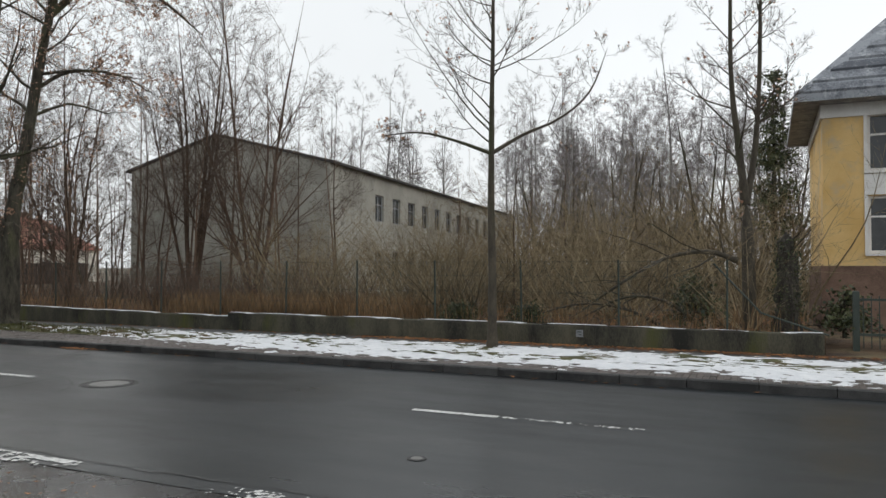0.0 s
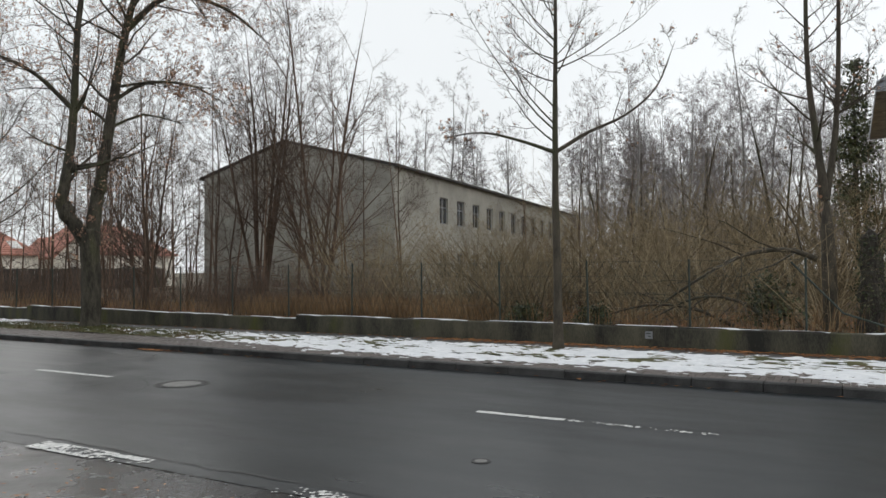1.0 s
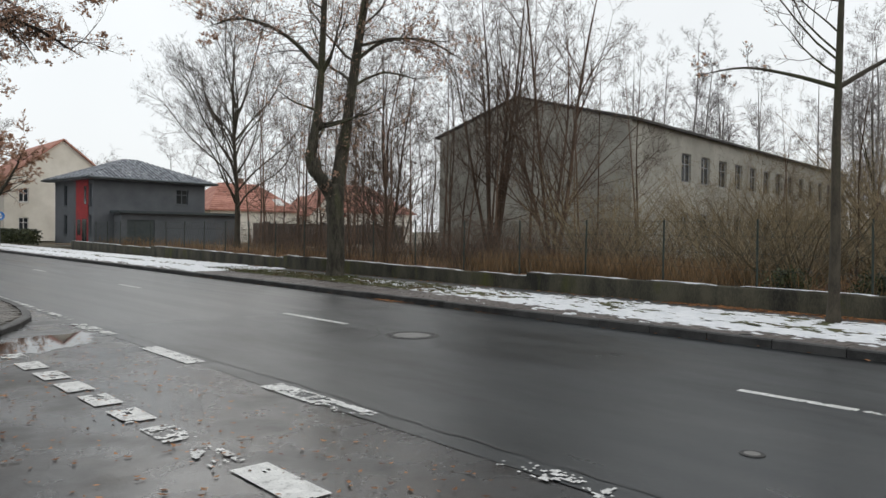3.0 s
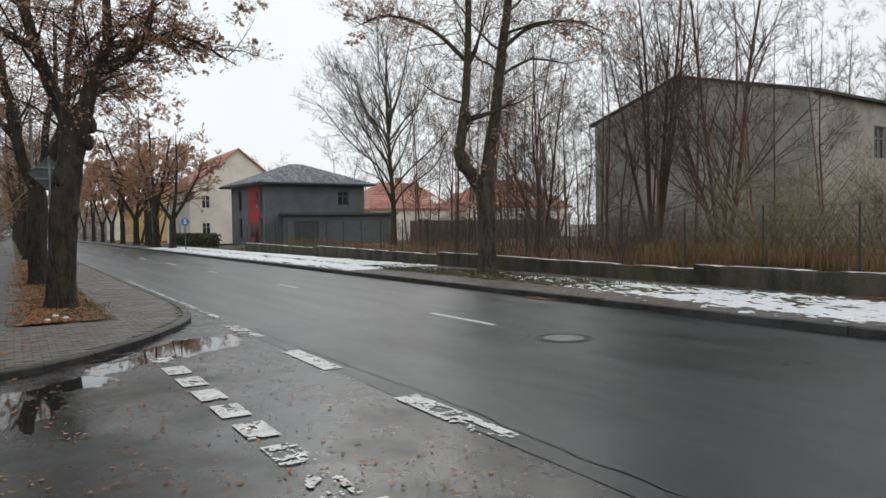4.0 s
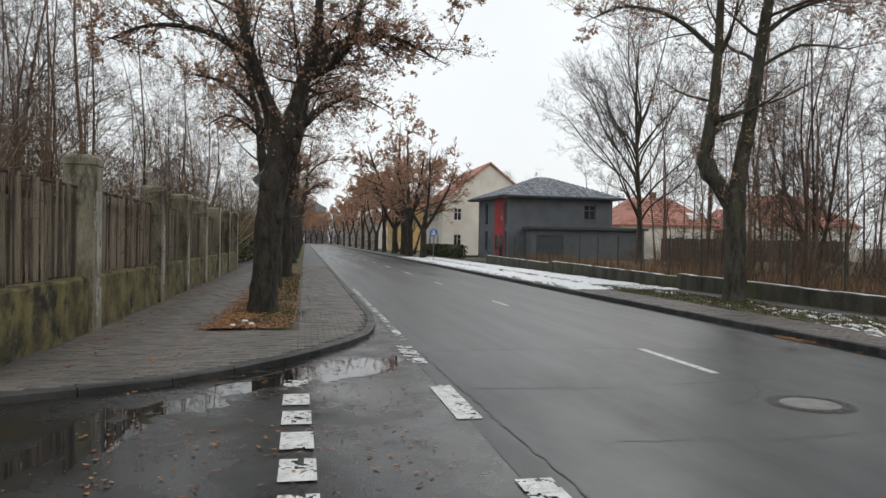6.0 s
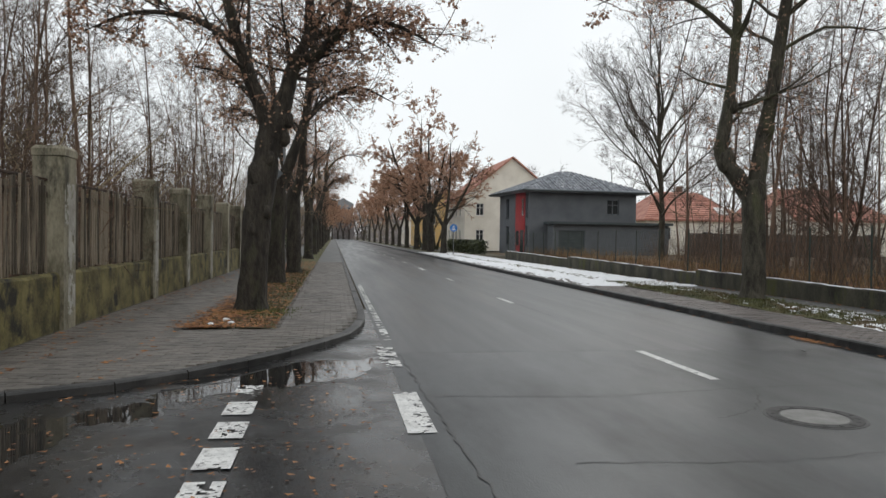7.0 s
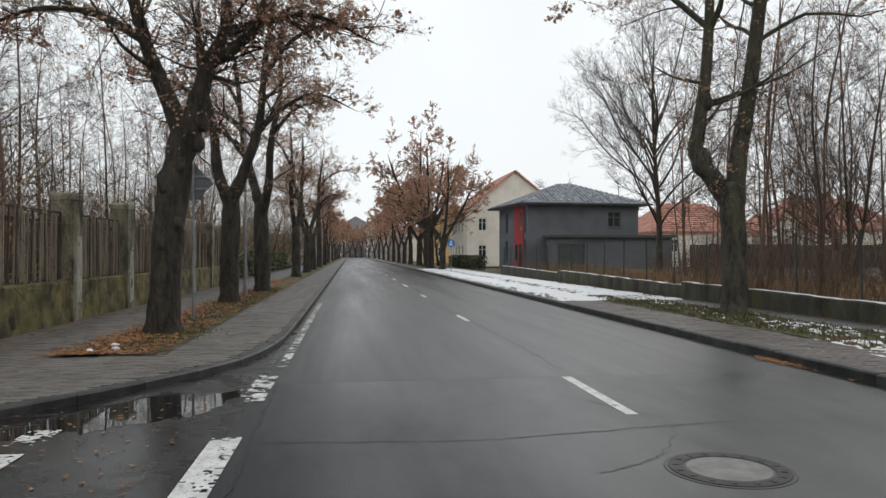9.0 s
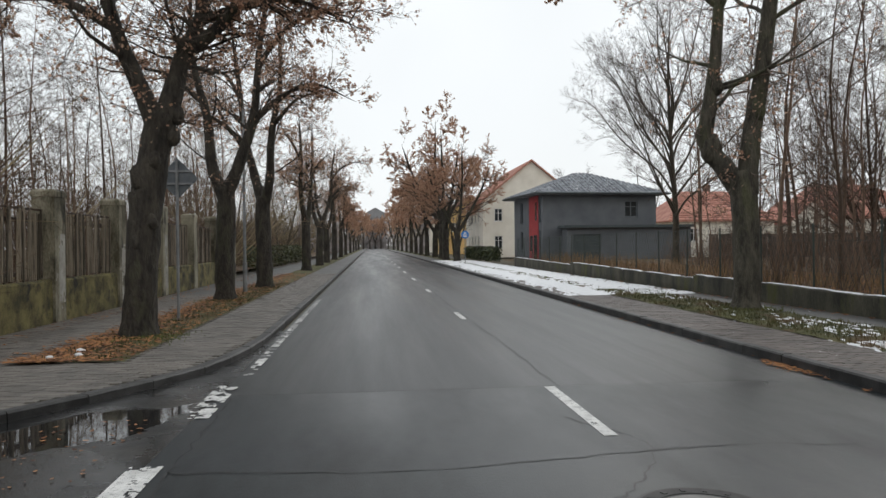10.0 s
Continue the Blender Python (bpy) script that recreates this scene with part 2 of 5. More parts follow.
# ---- mesh building ----
class Geo:
    """Collects vertices and faces, and makes one mesh of them."""

    def __init__(self):
        self.v, self.f = [], []

    def add(self, vs, fs):
        k = len(self.v)
        self.v.extend(vs)
        self.f.extend([tuple(i + k for i in f) for f in fs])

    def box(self, x0, y0, z0, x1, y1, z1, m=None):
        vs = [Vector(c) for c in ((x0, y0, z0), (x1, y0, z0), (x1, y1, z0), (x0, y1, z0), (x0, y0, z1), (x1, y0, z1), (x1, y1, z1), (x0, y1, z1))]
        if m:
            vs = [m @ c for c in vs]
        self.add([tuple(c) for c in vs], ((3, 2, 1, 0), (4, 5, 6, 7), (0, 1, 5, 4), (1, 2, 6, 5), (2, 3, 7, 6), (3, 0, 4, 7)))

    def soft_box(self, x0, y0, z0, x1, y1, z1, c):
        """A box whose upper edges are chamfered by c."""
        vs = [(x0, y0, z0), (x1, y0, z0), (x1, y1, z0), (x0, y1, z0), (x0, y0, z1 - c), (x1, y0, z1 - c), (x1, y1, z1 - c), (x0, y1, z1 - c),
              (x0 + c, y0 + c, z1), (x1 - c, y0 + c, z1), (x1 - c, y1 - c, z1), (x0 + c, y1 - c, z1)]
        self.add(vs, ((3, 2, 1, 0), (0, 1, 5, 4), (1, 2, 6, 5), (2, 3, 7, 6), (3, 0, 4, 7),
                      (4, 5, 9, 8), (5, 6, 10, 9), (6, 7, 11, 10), (7, 4, 8, 11), (8, 9, 10, 11)))

    def tube(self, pts, radii, n=6, rough=0.0, rng=None):
        k = len(self.v)
        last = len(pts) - 1
        t = (pts[1] - pts[0]).normalized()
        side = t.cross(Vector((0.31, 0.87, 0.22))).normalized()
        turns = [(math.cos(2 * math.pi * j / n), math.sin(2 * math.pi * j / n)) for j in range(n)]
        point_end = radii[-1] < 0.0035
        for i, p in enumerate(pts):
            if i:
                t = (pts[min(i + 1, last)] - pts[i - 1]).normalized()
                side = (side - t * side.dot(t)).normalized()
            if i == last and point_end:
                self.v.append(tuple(p))
                break
            up, r = t.cross(side), radii[i]
            for c, s in turns:
                q = r * (1 + (rng.uniform(-rough, rough) if rough else 0))
                self.v.append(tuple(p + side * (c * q) + up * (s * q)))
        rings = last if point_end else last + 1
        for i in range(rings - 1):
            a, b = k + i * n, k + (i + 1) * n
            for j in range(n):
                j2 = (j + 1) % n
                self.f.append((a + j, a + j2, b + j2, b + j))
        a = k + (rings - 1) * n
        if point_end:
            for j in range(n):
                self.f.append((a + j, a + (j + 1) % n, len(self.v) - 1))
        else:
            self.f.append(tuple(a + j for j in range(n)))

    def disc(self, x, y, z0, z1, r, n=32, chamfer=0.0):
        ring = lambda q, z: [(x + q * math.cos(2 * math.pi * j / n), y + q * math.sin(2 * math.pi * j / n), z) for j in range(n)]
        vs = ring(r, z0) + ring(r, z1 - chamfer) + ring(r - chamfer, z1)
        fs = [(j, (j + 1) % n, n + (j + 1) % n, n + j) for j in range(n)] + [(n + j, n + (j + 1) % n, 2 * n + (j + 1) % n, 2 * n + j) for j in range(n)]
        fs.append(tuple(range(2 * n, 3 * n)))
        self.add(vs, fs)

    def prism(self, outline, z0, z1):
        n = len(outline)
        self.add([(x, y, z0) for x, y in outline] + [(x, y, z1) for x, y in outline],
                 [(j, (j + 1) % n, n + (j + 1) % n, n + j) for j in range(n)] + [tuple(range(n, 2 * n))])

    def weld(self):
        """Joins equal corners and takes out the faces between touching boxes."""
        seen, order, verts = {}, [], []
        for v in self.v:
            key = tuple(round(c, 4) for c in v)
            if key not in seen:
                seen[key] = len(verts)
                verts.append(v)
            order.append(seen[key])
        faces = [tuple(order[i] for i in f) for f in self.f]
        count = {}
        for f in faces:
            count[frozenset(f)] = count.get(frozenset(f), 0) + 1
        self.v, self.f = verts, [f for f in faces if count[frozenset(f)] == 1]

    def mesh(self, name, material, smooth=False):
        me = bpy.data.meshes.new(name)
        me.from_pydata(self.v, [], self.f)
        me.materials.append(material)
        if smooth:
            me.polygons.foreach_set("use_smooth", [True] * len(me.polygons))
        me.update()
        return me


def part(name, geo, material, parent=None, label="", smooth=False):
    ob = new(name, geo.mesh(name, material, smooth) if isinstance(geo, Geo) else geo)
    if parent:
        ob.parent = parent
    return tagged(ob, label)


def thing(name, at, label, category, group="", turn=0.0):
    ob = new(name)
    ob.empty_display_size = 0.2
    ob.matrix_basis = pose(*at, 0, 0, turn)
    return tagged(ob, label, category, group)


def structure(name, geo, material, label, category, kind="structure", smooth=False):
    return tagged(part(name, geo, material, None, "", smooth), label, category, "", kind)


def nz(x, y, z=0.0, s=1.0):
    return noise.fractal(Vector((x * s, y * s, z)), 1.0, 2.0, 4)


def grid(x0, x1, nx, y0, y1, ny, height):
    g = Geo()
    for j in range(ny + 1):
        for i in range(nx + 1):
            x, y = x0 + (x1 - x0) * i / nx, y0 + (y1 - y0) * j / ny
            g.v.append((x, y, height(x, y)))
    for j in range(ny):
        for i in range(nx):
            a = j * (nx + 1) + i
            g.f.append((a, a + 1, a + nx + 2, a + nx + 1))
    return g


def bend(points, steps=5):
    """A smooth line through the points (Catmull-Rom)."""
    p = [Vector(q) for q in points]
    p = [2 * p[0] - p[1]] + p + [2 * p[-1] - p[-2]]
    out = []
    for i in range(1, len(p) - 2):
        for k in range(steps):
            t = k / steps
            out.append(0.5 * (2 * p[i] + (p[i + 1] - p[i - 1]) * t + (2 * p[i - 1] - 5 * p[i] + 4 * p[i + 1] - p[i + 2]) * t * t
                              + (3 * p[i] - p[i - 1] - 3 * p[i + 1] + p[i + 2]) * t ** 3))
    return out + [p[-2]]


# ---- ground, road and pavements ----
PAVE = 0.12            # height of the far pavement over the road
LOW = 0.08             # height of the near one
KERB_R, KERB_L = 3.3, -3.68
ground = structure("ground", grid(-1500, 1500, 12, -1500, 1500, 12, lambda x, y: -0.05), FIELD, "bare brown winter ground reaching the horizon", "ground")

road_near = structure("road_1", grid(-3.6, KERB_R, 14, -60, 8.0, 60, lambda x, y: 0.004 * (1 - (x / 3.5) ** 2) - 0.004), ASPHALT_NEW,
                      "damp grey asphalt road, repaired surface", "road")
road_far = structure("road_2", grid(-3.6, KERB_R, 14, 8.0, 420, 90, lambda x, y: 0.004 * (1 - (x / 3.5) ** 2) - 0.008), ASPHALT_OLD,
                     "damp dark asphalt road with lighter wheel tracks", "road")
side_road = structure("side_road", grid(-13, -3.6, 120, -8, 14, 220, lambda x, y: -0.007 + 0.003 * nz(x, y, 3, 1.1) + 0.004 * nz(x, y, 8, 0.35)), ASPHALT_SIDE,
                      "wet dark asphalt mouth of a side street", "road")

structure("side_road_far", grid(-45, -13, 8, -30, 14, 8, lambda x, y: -0.007), ASPHALT_SIDE, "wet dark asphalt further up the side street", "road")
structure("side_road_near", grid(-13, -3.6, 8, -30, -8, 8, lambda x, y: -0.007), ASPHALT_SIDE, "wet dark asphalt of the side street", "road")

# the near pavement: its kerb swings round the corner into the side street
corner = [(-3.68, 14.0), (-3.70, 12.0), (-3.84, 10.5), (-4.10, 9.3), (-4.60, 8.3), (-5.15, 7.35), (-6.25, 6.0), (-7.5, 5.25), (-9.2, 4.6), (-12, 4.1), (-20, 3.6), (-40, 2.4)]
near_edge = [(p.x, p.y) for p in bend([(x, y, 0) for x, y in corner], 6)]
inset = []
for i, (x, y) in enumerate(near_edge):
    a, b = near_edge[max(i - 1, 0)], near_edge[min(i + 1, len(near_edge) - 1)]
    tx, ty = b[0] - a[0], b[1] - a[1]
    q = math.hypot(tx, ty)
    inset.append((x + ty / q * 0.14, y - tx / q * 0.14))
g = Geo()
poly = [(-3.82, 330.0)] + inset + [(-40, 330.0)]
g.prism(poly[::-1], -0.04, LOW - 0.02)
pavement_l = structure("pavement_1", g, SAND, "sand bed of the near pavement", "pavement")
g = Geo()
g.prism([(KERB_R + 0.14, -60), (7.45, -60), (7.45, 330), (KERB_R + 0.14, 330)], -0.04, PAVE - 0.03)
pavement_r = structure("pavement_2", g, SAND, "sand bed of the far pavement", "pavement")

# footpaths of smooth asphalt beside the fence and the wall
structure("footpath_1", grid(-8.35, -6.55, 6, 24.0, 330, 190, lambda x, y: LOW + 0.004 * nz(x, y, 1, 0.5)), PATH_GREY, "grey footpath of small worn slabs by the fence", "footpath")
structure("footpath_2", grid(6.45, 7.42, 4, -60, 330, 200, lambda x, y: PAVE + 0.004 * nz(x, y, 2, 0.5)), PATH_GREY, "grey footpath along the low wall", "footpath")

# verges
structure("verge_1", grid(-6.52, -5.22, 14, 10.05, 330, 900, lambda x, y: LOW + 0.004 + 0.03 * nz(x, y, 7, 1.2)), GRASSY, "grass verge strewn with brown leaves", "verge")
structure("verge_2", grid(4.72, 6.45, 16, -60, 330, 900, lambda x, y: PAVE + 0.012 + 0.03 * nz(x, y, 9, 1.2)), GRASSY, "thin winter grass verge below the snow", "verge")

# wooded ground behind the walls
structure("ground_wood_1", grid(-60, -8.9, 50, 4, 330, 160, lambda x, y: 0.35 + 0.25 * nz(x, y, 2, 0.15) if x < -9.5 else 0.3), SOIL, "leaf-covered soil under the bare trees", "ground")
structure("ground_wood_2", grid(7.66, 90, 70, -6.1, 55, 70, lambda x, y: 0.38 + 0.12 * nz(x, y, 5, 0.2) if x > 8.5 else 0.38), SOIL, "leaf-covered soil of the overgrown plot", "ground")
structure("ground_yard", grid(7.45, 90, 60, -70, -6.1, 40, lambda x, y: PAVE + 0.01 + (0.03 + 0.06 * nz(x, y, 4, 0.3) if x > 8 else 0)), SOIL, "leafy front yard of the villa", "ground")
g = Geo()
g.box(7.7, -6.14, 0.0, 90, -6.06, 0.47)
structure("ground_edge", g, SOIL, "earth bank at the edge of the plot", "ground")


# ---- kerbs: one stone after another ----
def kerb_stone(a, b, kerb, depth=0.14, top=PAVE + 0.01):
    ax, ay, bx, by = *a, *b
    q = math.hypot(bx - ax, by - ay)
    tx, ty = (bx - ax) / q, (by - ay) / q
    nx, ny = ty, -tx
    s, c, e = 0.006, 0.02, random.uniform(-0.006, 0.006)
    a0, b0 = (ax + tx * s, ay + ty * s), (bx - tx * s, by - ty * s)
    at = lambda p, d, z: (p[0] + nx * d, p[1] + ny * d, z)
    g = Geo()
    g.add([at(a0, 0, -0.05), at(b0, 0, -0.05), at(b0, 0, top - c + e), at(a0, 0, top - c + e), at(a0, c, top + e), at(b0, c, top + e), at(b0, depth, top + e), at(a0, depth, top + e),
           at(a0, depth, -0.05), at(b0, depth, -0.05)],
          ((0, 1, 2, 3), (3, 2, 5, 4), (4, 5, 6, 7), (7, 6, 9, 8), (0, 3, 4, 7, 8), (1, 9, 6, 5, 2)))
    part("kerb_stone", g, KERB, kerb)


kerb_l = thing("kerb", (0, 0, 0), "worn grey stone kerb of the near pavement", "kerb")
kerb_r = thing("kerb", (0, 0, 0), "dark wet stone kerb of the far pavement", "kerb")
tagged(kerb_l, kind="structure"), tagged(kerb_r, kind="structure")
run = [(-3.68, 14.0 + i) for i in range(60, 0, -1)] + near_edge
dist, start = 0.0, run[0]
for a, b in zip(run, run[1:]):
    dist += math.hypot(b[0] - a[0], b[1] - a[1])
    if dist > 0.8:
        kerb_stone(start, b, kerb_l, top=LOW + 0.01)
        start, dist = b, 0.0
for i in range(95):
    kerb_stone((KERB_R, -12.0 + i), (KERB_R, -11.0 + i), kerb_r)
# kerbs further off run on in long stones
g = Geo()
for i in range(26):
    g.soft_box(KERB_R, 83.01 + i * 9, -0.05, KERB_R + 0.14, 91.99 + i * 9, PAVE + 0.01, 0.02)
    g.soft_box(KERB_L - 0.14, 74.01 + i * 9, -0.05, KERB_L, 82.99 + i * 9, LOW + 0.01, 0.02)
for i in range(6):
    g.soft_box(KERB_R, -60 + i * 8.01, -0.05, KERB_R + 0.14, -52.02 + i * 8, PAVE + 0.01, 0.02)
structure("kerb_far", g, KERB, "long kerb lines of the distant pavements", "kerb")


# ---- pavers ----
def paver_field(x0, x1, y0, y1, sx, sy, keep, top, rng, parent, single=None):
    """Running-bond pavers; those inside single become parts of their own."""
    many, proto = Geo(), {}
    ny = int((y1 - y0) / sy)
    for j in range(ny):
        y = y0 + j * sy
        x = x0 - (sx / 2 if j % 2 else 0)
        while x < x1:
            a, b = max(x, x0), min(x + sx, x1)
            if b - a > 0.03 and keep((a + b) / 2, y + sy / 2):
                dz = rng.uniform(-0.004, 0.004)
                if single and single(x, y) and b - a > sx * 0.9:
                    if "m" not in proto:
                        q = Geo()
                        q.soft_box(-sx / 2 + 0.004, -sy / 2 + 0.004, -0.05, sx / 2 - 0.004, sy / 2 - 0.004, 0, 0.006)
                        proto["m"] = q.mesh("paver", PAVER)
                    ob = new("paver", proto["m"])
                    ob.parent = parent
                    ob.matrix_basis = pose((a + b) / 2, y + sy / 2, top + dz, rng.uniform(-0.6, 0.6), rng.uniform(-0.6, 0.6), 0)
                else:
                    many.soft_box(a + 0.0025, y + 0.0025, top - 0.05, b - 0.0025, y + sy - 0.0025, top + dz, 0.004)
            x += sx
    return many


def inside_near(x, y):
    """Behind the curved kerb of the near pavement."""
    for (ax, ay), (bx, by) in zip(inset, inset[1:]):
        if min(ay, by) - 0.01 <= y <= max(ay, by) + 0.01 and x > min(ax, bx) - 0.06:
            t = (y - ay) / (by - ay) if by != ay else 0
            if x > ax + (bx - ax) * t - 0.10:
                return False
    return True


rng = random.Random(5)
bed = lambda x, y: not (-6.54 < x < -5.2 and y > 10.05) and not (x < -6.72 and y > 24.0) and inside_near(x, y)
field_l = paver_field(-8.35, -3.82, 5.3, 40, 0.2, 0.1, bed, LOW + 0.004, rng, pavement_l, lambda x, y: -5.2 < x and 7.5 < y < 10.2)
tagged(part("paver_field", field_l, PAVER_MANY, pavement_l, "grey rectangular concrete pavers"), kind="stuff")
field_r = paver_field(KERB_R + 0.14, 4.72, -9, 30, 0.2, 0.1, lambda x, y: True, PAVE + 0.002, rng, pavement_r)
tagged(part("paver_field", field_r, PAVER_RED, pavement_r, "brownish rectangular concrete pavers"), kind="stuff")
g = Geo()
g.box(-5.2, 40, LOW - 0.02, -3.82, 330, LOW + 0.003)
g.box(KERB_R + 0.14, 30, PAVE - 0.03, 4.72, 330, PAVE + 0.003)
g.box(KERB_R + 0.14, -60, PAVE - 0.03, 4.72, -9, PAVE + 0.003)
g.box(-40, 5.9, LOW - 0.02, -8.35, 8.0, LOW + 0.003)
structure("pavement_3", g, PATH_GREY, "distant pavement of grey pavers", "pavement")


# ---- road markings, worn through ----
def worn(x0, y0, x1, y1, seed, wear, z=0.0035, cell=0.022):
    g = Geo()
    nx, ny = max(1, round((x1 - x0) / cell)), max(1, round((y1 - y0) / cell))
    dx, dy = (x1 - x0) / nx, (y1 - y0) / ny
    for i in range(nx):
        for j in range(ny):
            x, y = x0 + i * dx, y0 + j * dy
            k = 0.8 * nz(x, y, seed, 5.0) + 0.7 * nz(x, y, seed + 5, 18.0)
            if k + wear(x + dx / 2, y + dy / 2) < 0.75:
                e = 0.004 * nz(x, y, seed, 30)
                g.add([(x - e, y, z), (x + dx, y + e, z), (x + dx, y + dy, z), (x, y + dy, z)], ((0, 1, 2, 3),))
    return g


def marking(name, geo, label):
    return tagged(part(name, geo, PAINT), label, "road marking", "", "structure")


marking("centre_line", worn(-0.06, 5.9, 0.06, 8.0, 1, lambda x, y: 0.05), "white centre line dash")
marking("centre_line", worn(0.05, -4.0, 0.17, -1.0, 2, lambda x, y: 0.05 if y > -2.15 else (0.85 if abs(x - 0.11) < 0.03 else 1.15)), "white centre line dash, worn away at one end")
marking("centre_line", worn(-0.06, -13.0, 0.06, -10.0, 3, lambda x, y: 0.2), "white centre line dash")
for i in range(1, 22):
    marking("centre_line", worn(-0.06, 5.6 + 9 * i + (0.8 if i < 3 else 0), 0.06, 8.0 + 9 * i, 3 + i, lambda x, y: 0.1, cell=0.05 if i < 4 else 0.2), "white centre line dash")
marking("edge_line", worn(-3.70, 3.98, -3.46, 5.52, 30, lambda x, y: 0.28), "broad white edge line dash")
marking("edge_line", worn(-3.66, 0.62, -3.40, 2.30, 31, lambda x, y: 0.55 + max(0, (1.9 - y) * 0.5) * (1 if x < -3.5 else 0.25)), "broad white edge line dash, half worn off")
marking("edge_line", worn(-3.66, -2.5, -3.42, -1.0, 32, lambda x, y: 1.0), "broad white edge line dash, almost gone")
marking("edge_line", worn(-3.70, 7.0, -3.46, 8.6, 33, lambda x, y: 0.68), "broad white edge line dash, worn")
marking("edge_line", worn(-3.54, 9.0, -3.42, 22.0, 34, lambda x, y: 0.82, cell=0.05), "thin white line along the kerb, mostly worn off")
for k in range(8):
    y = 5.98 - 0.755 * k
    marking("give_way_dash", worn(-5.27 + 0.012 * k, y - 0.5, -5.01 + 0.012 * k, y, 40 + k, lambda x, yy: 0.30 if 1 <= k <= 5 else 0.85), "white give-way dash across the side street")
marking("give_way_dash", worn(-5.12, -0.75, -4.84, 0.05, 60, lambda x, y: 0.05), "long white give-way dash across the side street")

# cracks and seams
def crack(points, width, seed):
    r = random.Random(seed)
    g = Geo()
    line = bend([(x, y, 0) for x, y in points], 14)
    left, right = [], []
    for i, p in enumerate(line):
        t = (line[min(i + 1, len(line) - 1)] - line[max(i - 1, 0)]).normalized()
        off = Vector((-t.y, t.x, 0))
        mid = p + off * r.uniform(-0.025, 0.025)
        w = width * r.uniform(0.25, 1.0)
        left.append((mid.x + off.x * w, mid.y + off.y * w, 0.0028))
        right.append((mid.x - off.x * w, mid.y - off.y * w, 0.0028))
    n = len(line)
    g.add(left + right, [(i, i + 1, n + i + 1, n + i) for i in range(n - 1)])
    return tagged(part("crack", g, CRACK), "dark crack in the asphalt", "crack", "", "structure")


crack([(-3.42, 7.9), (-3.38, 5.5), (-3.35, 4.0), (-3.3, 2.0), (-3.36, 0.0), (-3.3, -3.0)], 0.014, 1)
crack([(-3.4, 5.35), (-1.5, 5.2), (0.6, 5.5), (1.8, 5.4)], 0.012, 2)
crack([(-3.5, 8.02), (-1.2, 8.0), (0.3, 8.03), (2.6, 8.0)], 0.012, 3)
crack([(0.10, 8.0), (0.14, 12), (0.08, 18), (0.12, 30)], 0.010, 4)
crack([(-2.6, 3.1), (-1.0, 3.0), (0.4, 3.2), (1.0, 3.0)], 0.010, 5)
crack([(-0.9, 4.2), (-0.3, 4.6), (0.2, 5.6), (-0.2, 6.6)], 0.012, 6)


# manhole and small valve cover in the road
manhole = thing("manhole_cover", (0.0, 4.17, 0), "round iron manhole cover with a concrete centre, set in the road", "manhole cover")
g = Geo()
n = 48
for r0, r1, z in ((0.30, 0.41, 0.010),):
    vs = [(q * math.cos(2 * math.pi * j / n), q * math.sin(2 * math.pi * j / n), h) for q, h in ((r0, 0.004), (r0 + 0.006, z), (r1 - 0.01, z), (r1, -0.01)) for j in range(n)]
    g.add(vs, [(k * n + j, (k + 1) * n + j, (k + 1) * n + (j + 1) % n, k * n + (j + 1) % n) for k in range(3) for j in range(n)])
part("frame", g, IRON, manhole)
g = Geo()
g.disc(0, 0, -0.02, 0.007, 0.285, 40, 0.006)
part("lid", g, LID, manhole, "worn concrete lid filling")
for k in range(16):
    a = 2 * math.pi * k / 16
    q = Geo()
    q.box(-0.014, -0.02, 0.008, 0.014, 0.02, 0.014, Matrix.Rotation(a, 4, "Z") @ Matrix.Translation((0, 0.35, 0)))
    part("lug", q, IRON, manhole)
g = Geo()
g.disc(-0.0, 0.0, -0.02, 0.0045, 0.44, 40, 0.01)
part("surround", g, CRACK, manhole, "dark tar ring")
cover = thing("valve_cover", (-2.02, -2.1, 0), "small oval iron valve cover in the road", "valve cover")
g = Geo()
g.disc(0, 0, -0.02, 0.006, 0.095, 28, 0.005)
part("frame", g, IRON, cover)
g = Geo()
g.disc(0, 0, 0.0, 0.009, 0.06, 24, 0.004)
part("lid", g, LID, cover)


# ---- puddles, snow, leaves ----
def puddle(cx, cy, rx, ry, turn, seed, label, level):
    outline = []
    c, s = math.cos(radians(turn)), math.sin(radians(turn))
    for k in range(160):
        a = 2 * math.pi * k / 160
        q = 1 + 0.45 * nz(math.cos(a) * 1.3, math.sin(a) * 1.3, seed, 1.0) + 0.35 * nz(math.cos(a) * 5, math.sin(a) * 5, seed, 1.0)
        x, y = rx * q * math.cos(a), ry * q * math.sin(a)
        outline.append((cx + x * c - y * s, cy + x * s + y * c))
    g = Geo()
    g.prism(outline, -0.03, level)
    tagged(part("puddle", g, WATER), label, "puddle", "puddles at the kerb", "structure")


puddle(-4.75, 6.6, 1.6, 0.55, 42, 1, "shallow rain puddle along the kerb", -0.0064)
puddle(-6.6, 5.15, 1.2, 0.40, 30, 2, "shallow rain puddle along the kerb", -0.0078)
puddle(-3.95, 8.2, 0.8, 0.22, 62, 3, "narrow rain puddle in the gutter", -0.0086)
puddle(-6.75, 3.9, 0.30, 1.15, -10, 4, "long rain puddle in the side street", -0.0052)
puddle(-6.15, 4.9, 0.5, 0.35, 20, 6, "small rain puddle in the side street", -0.0058)


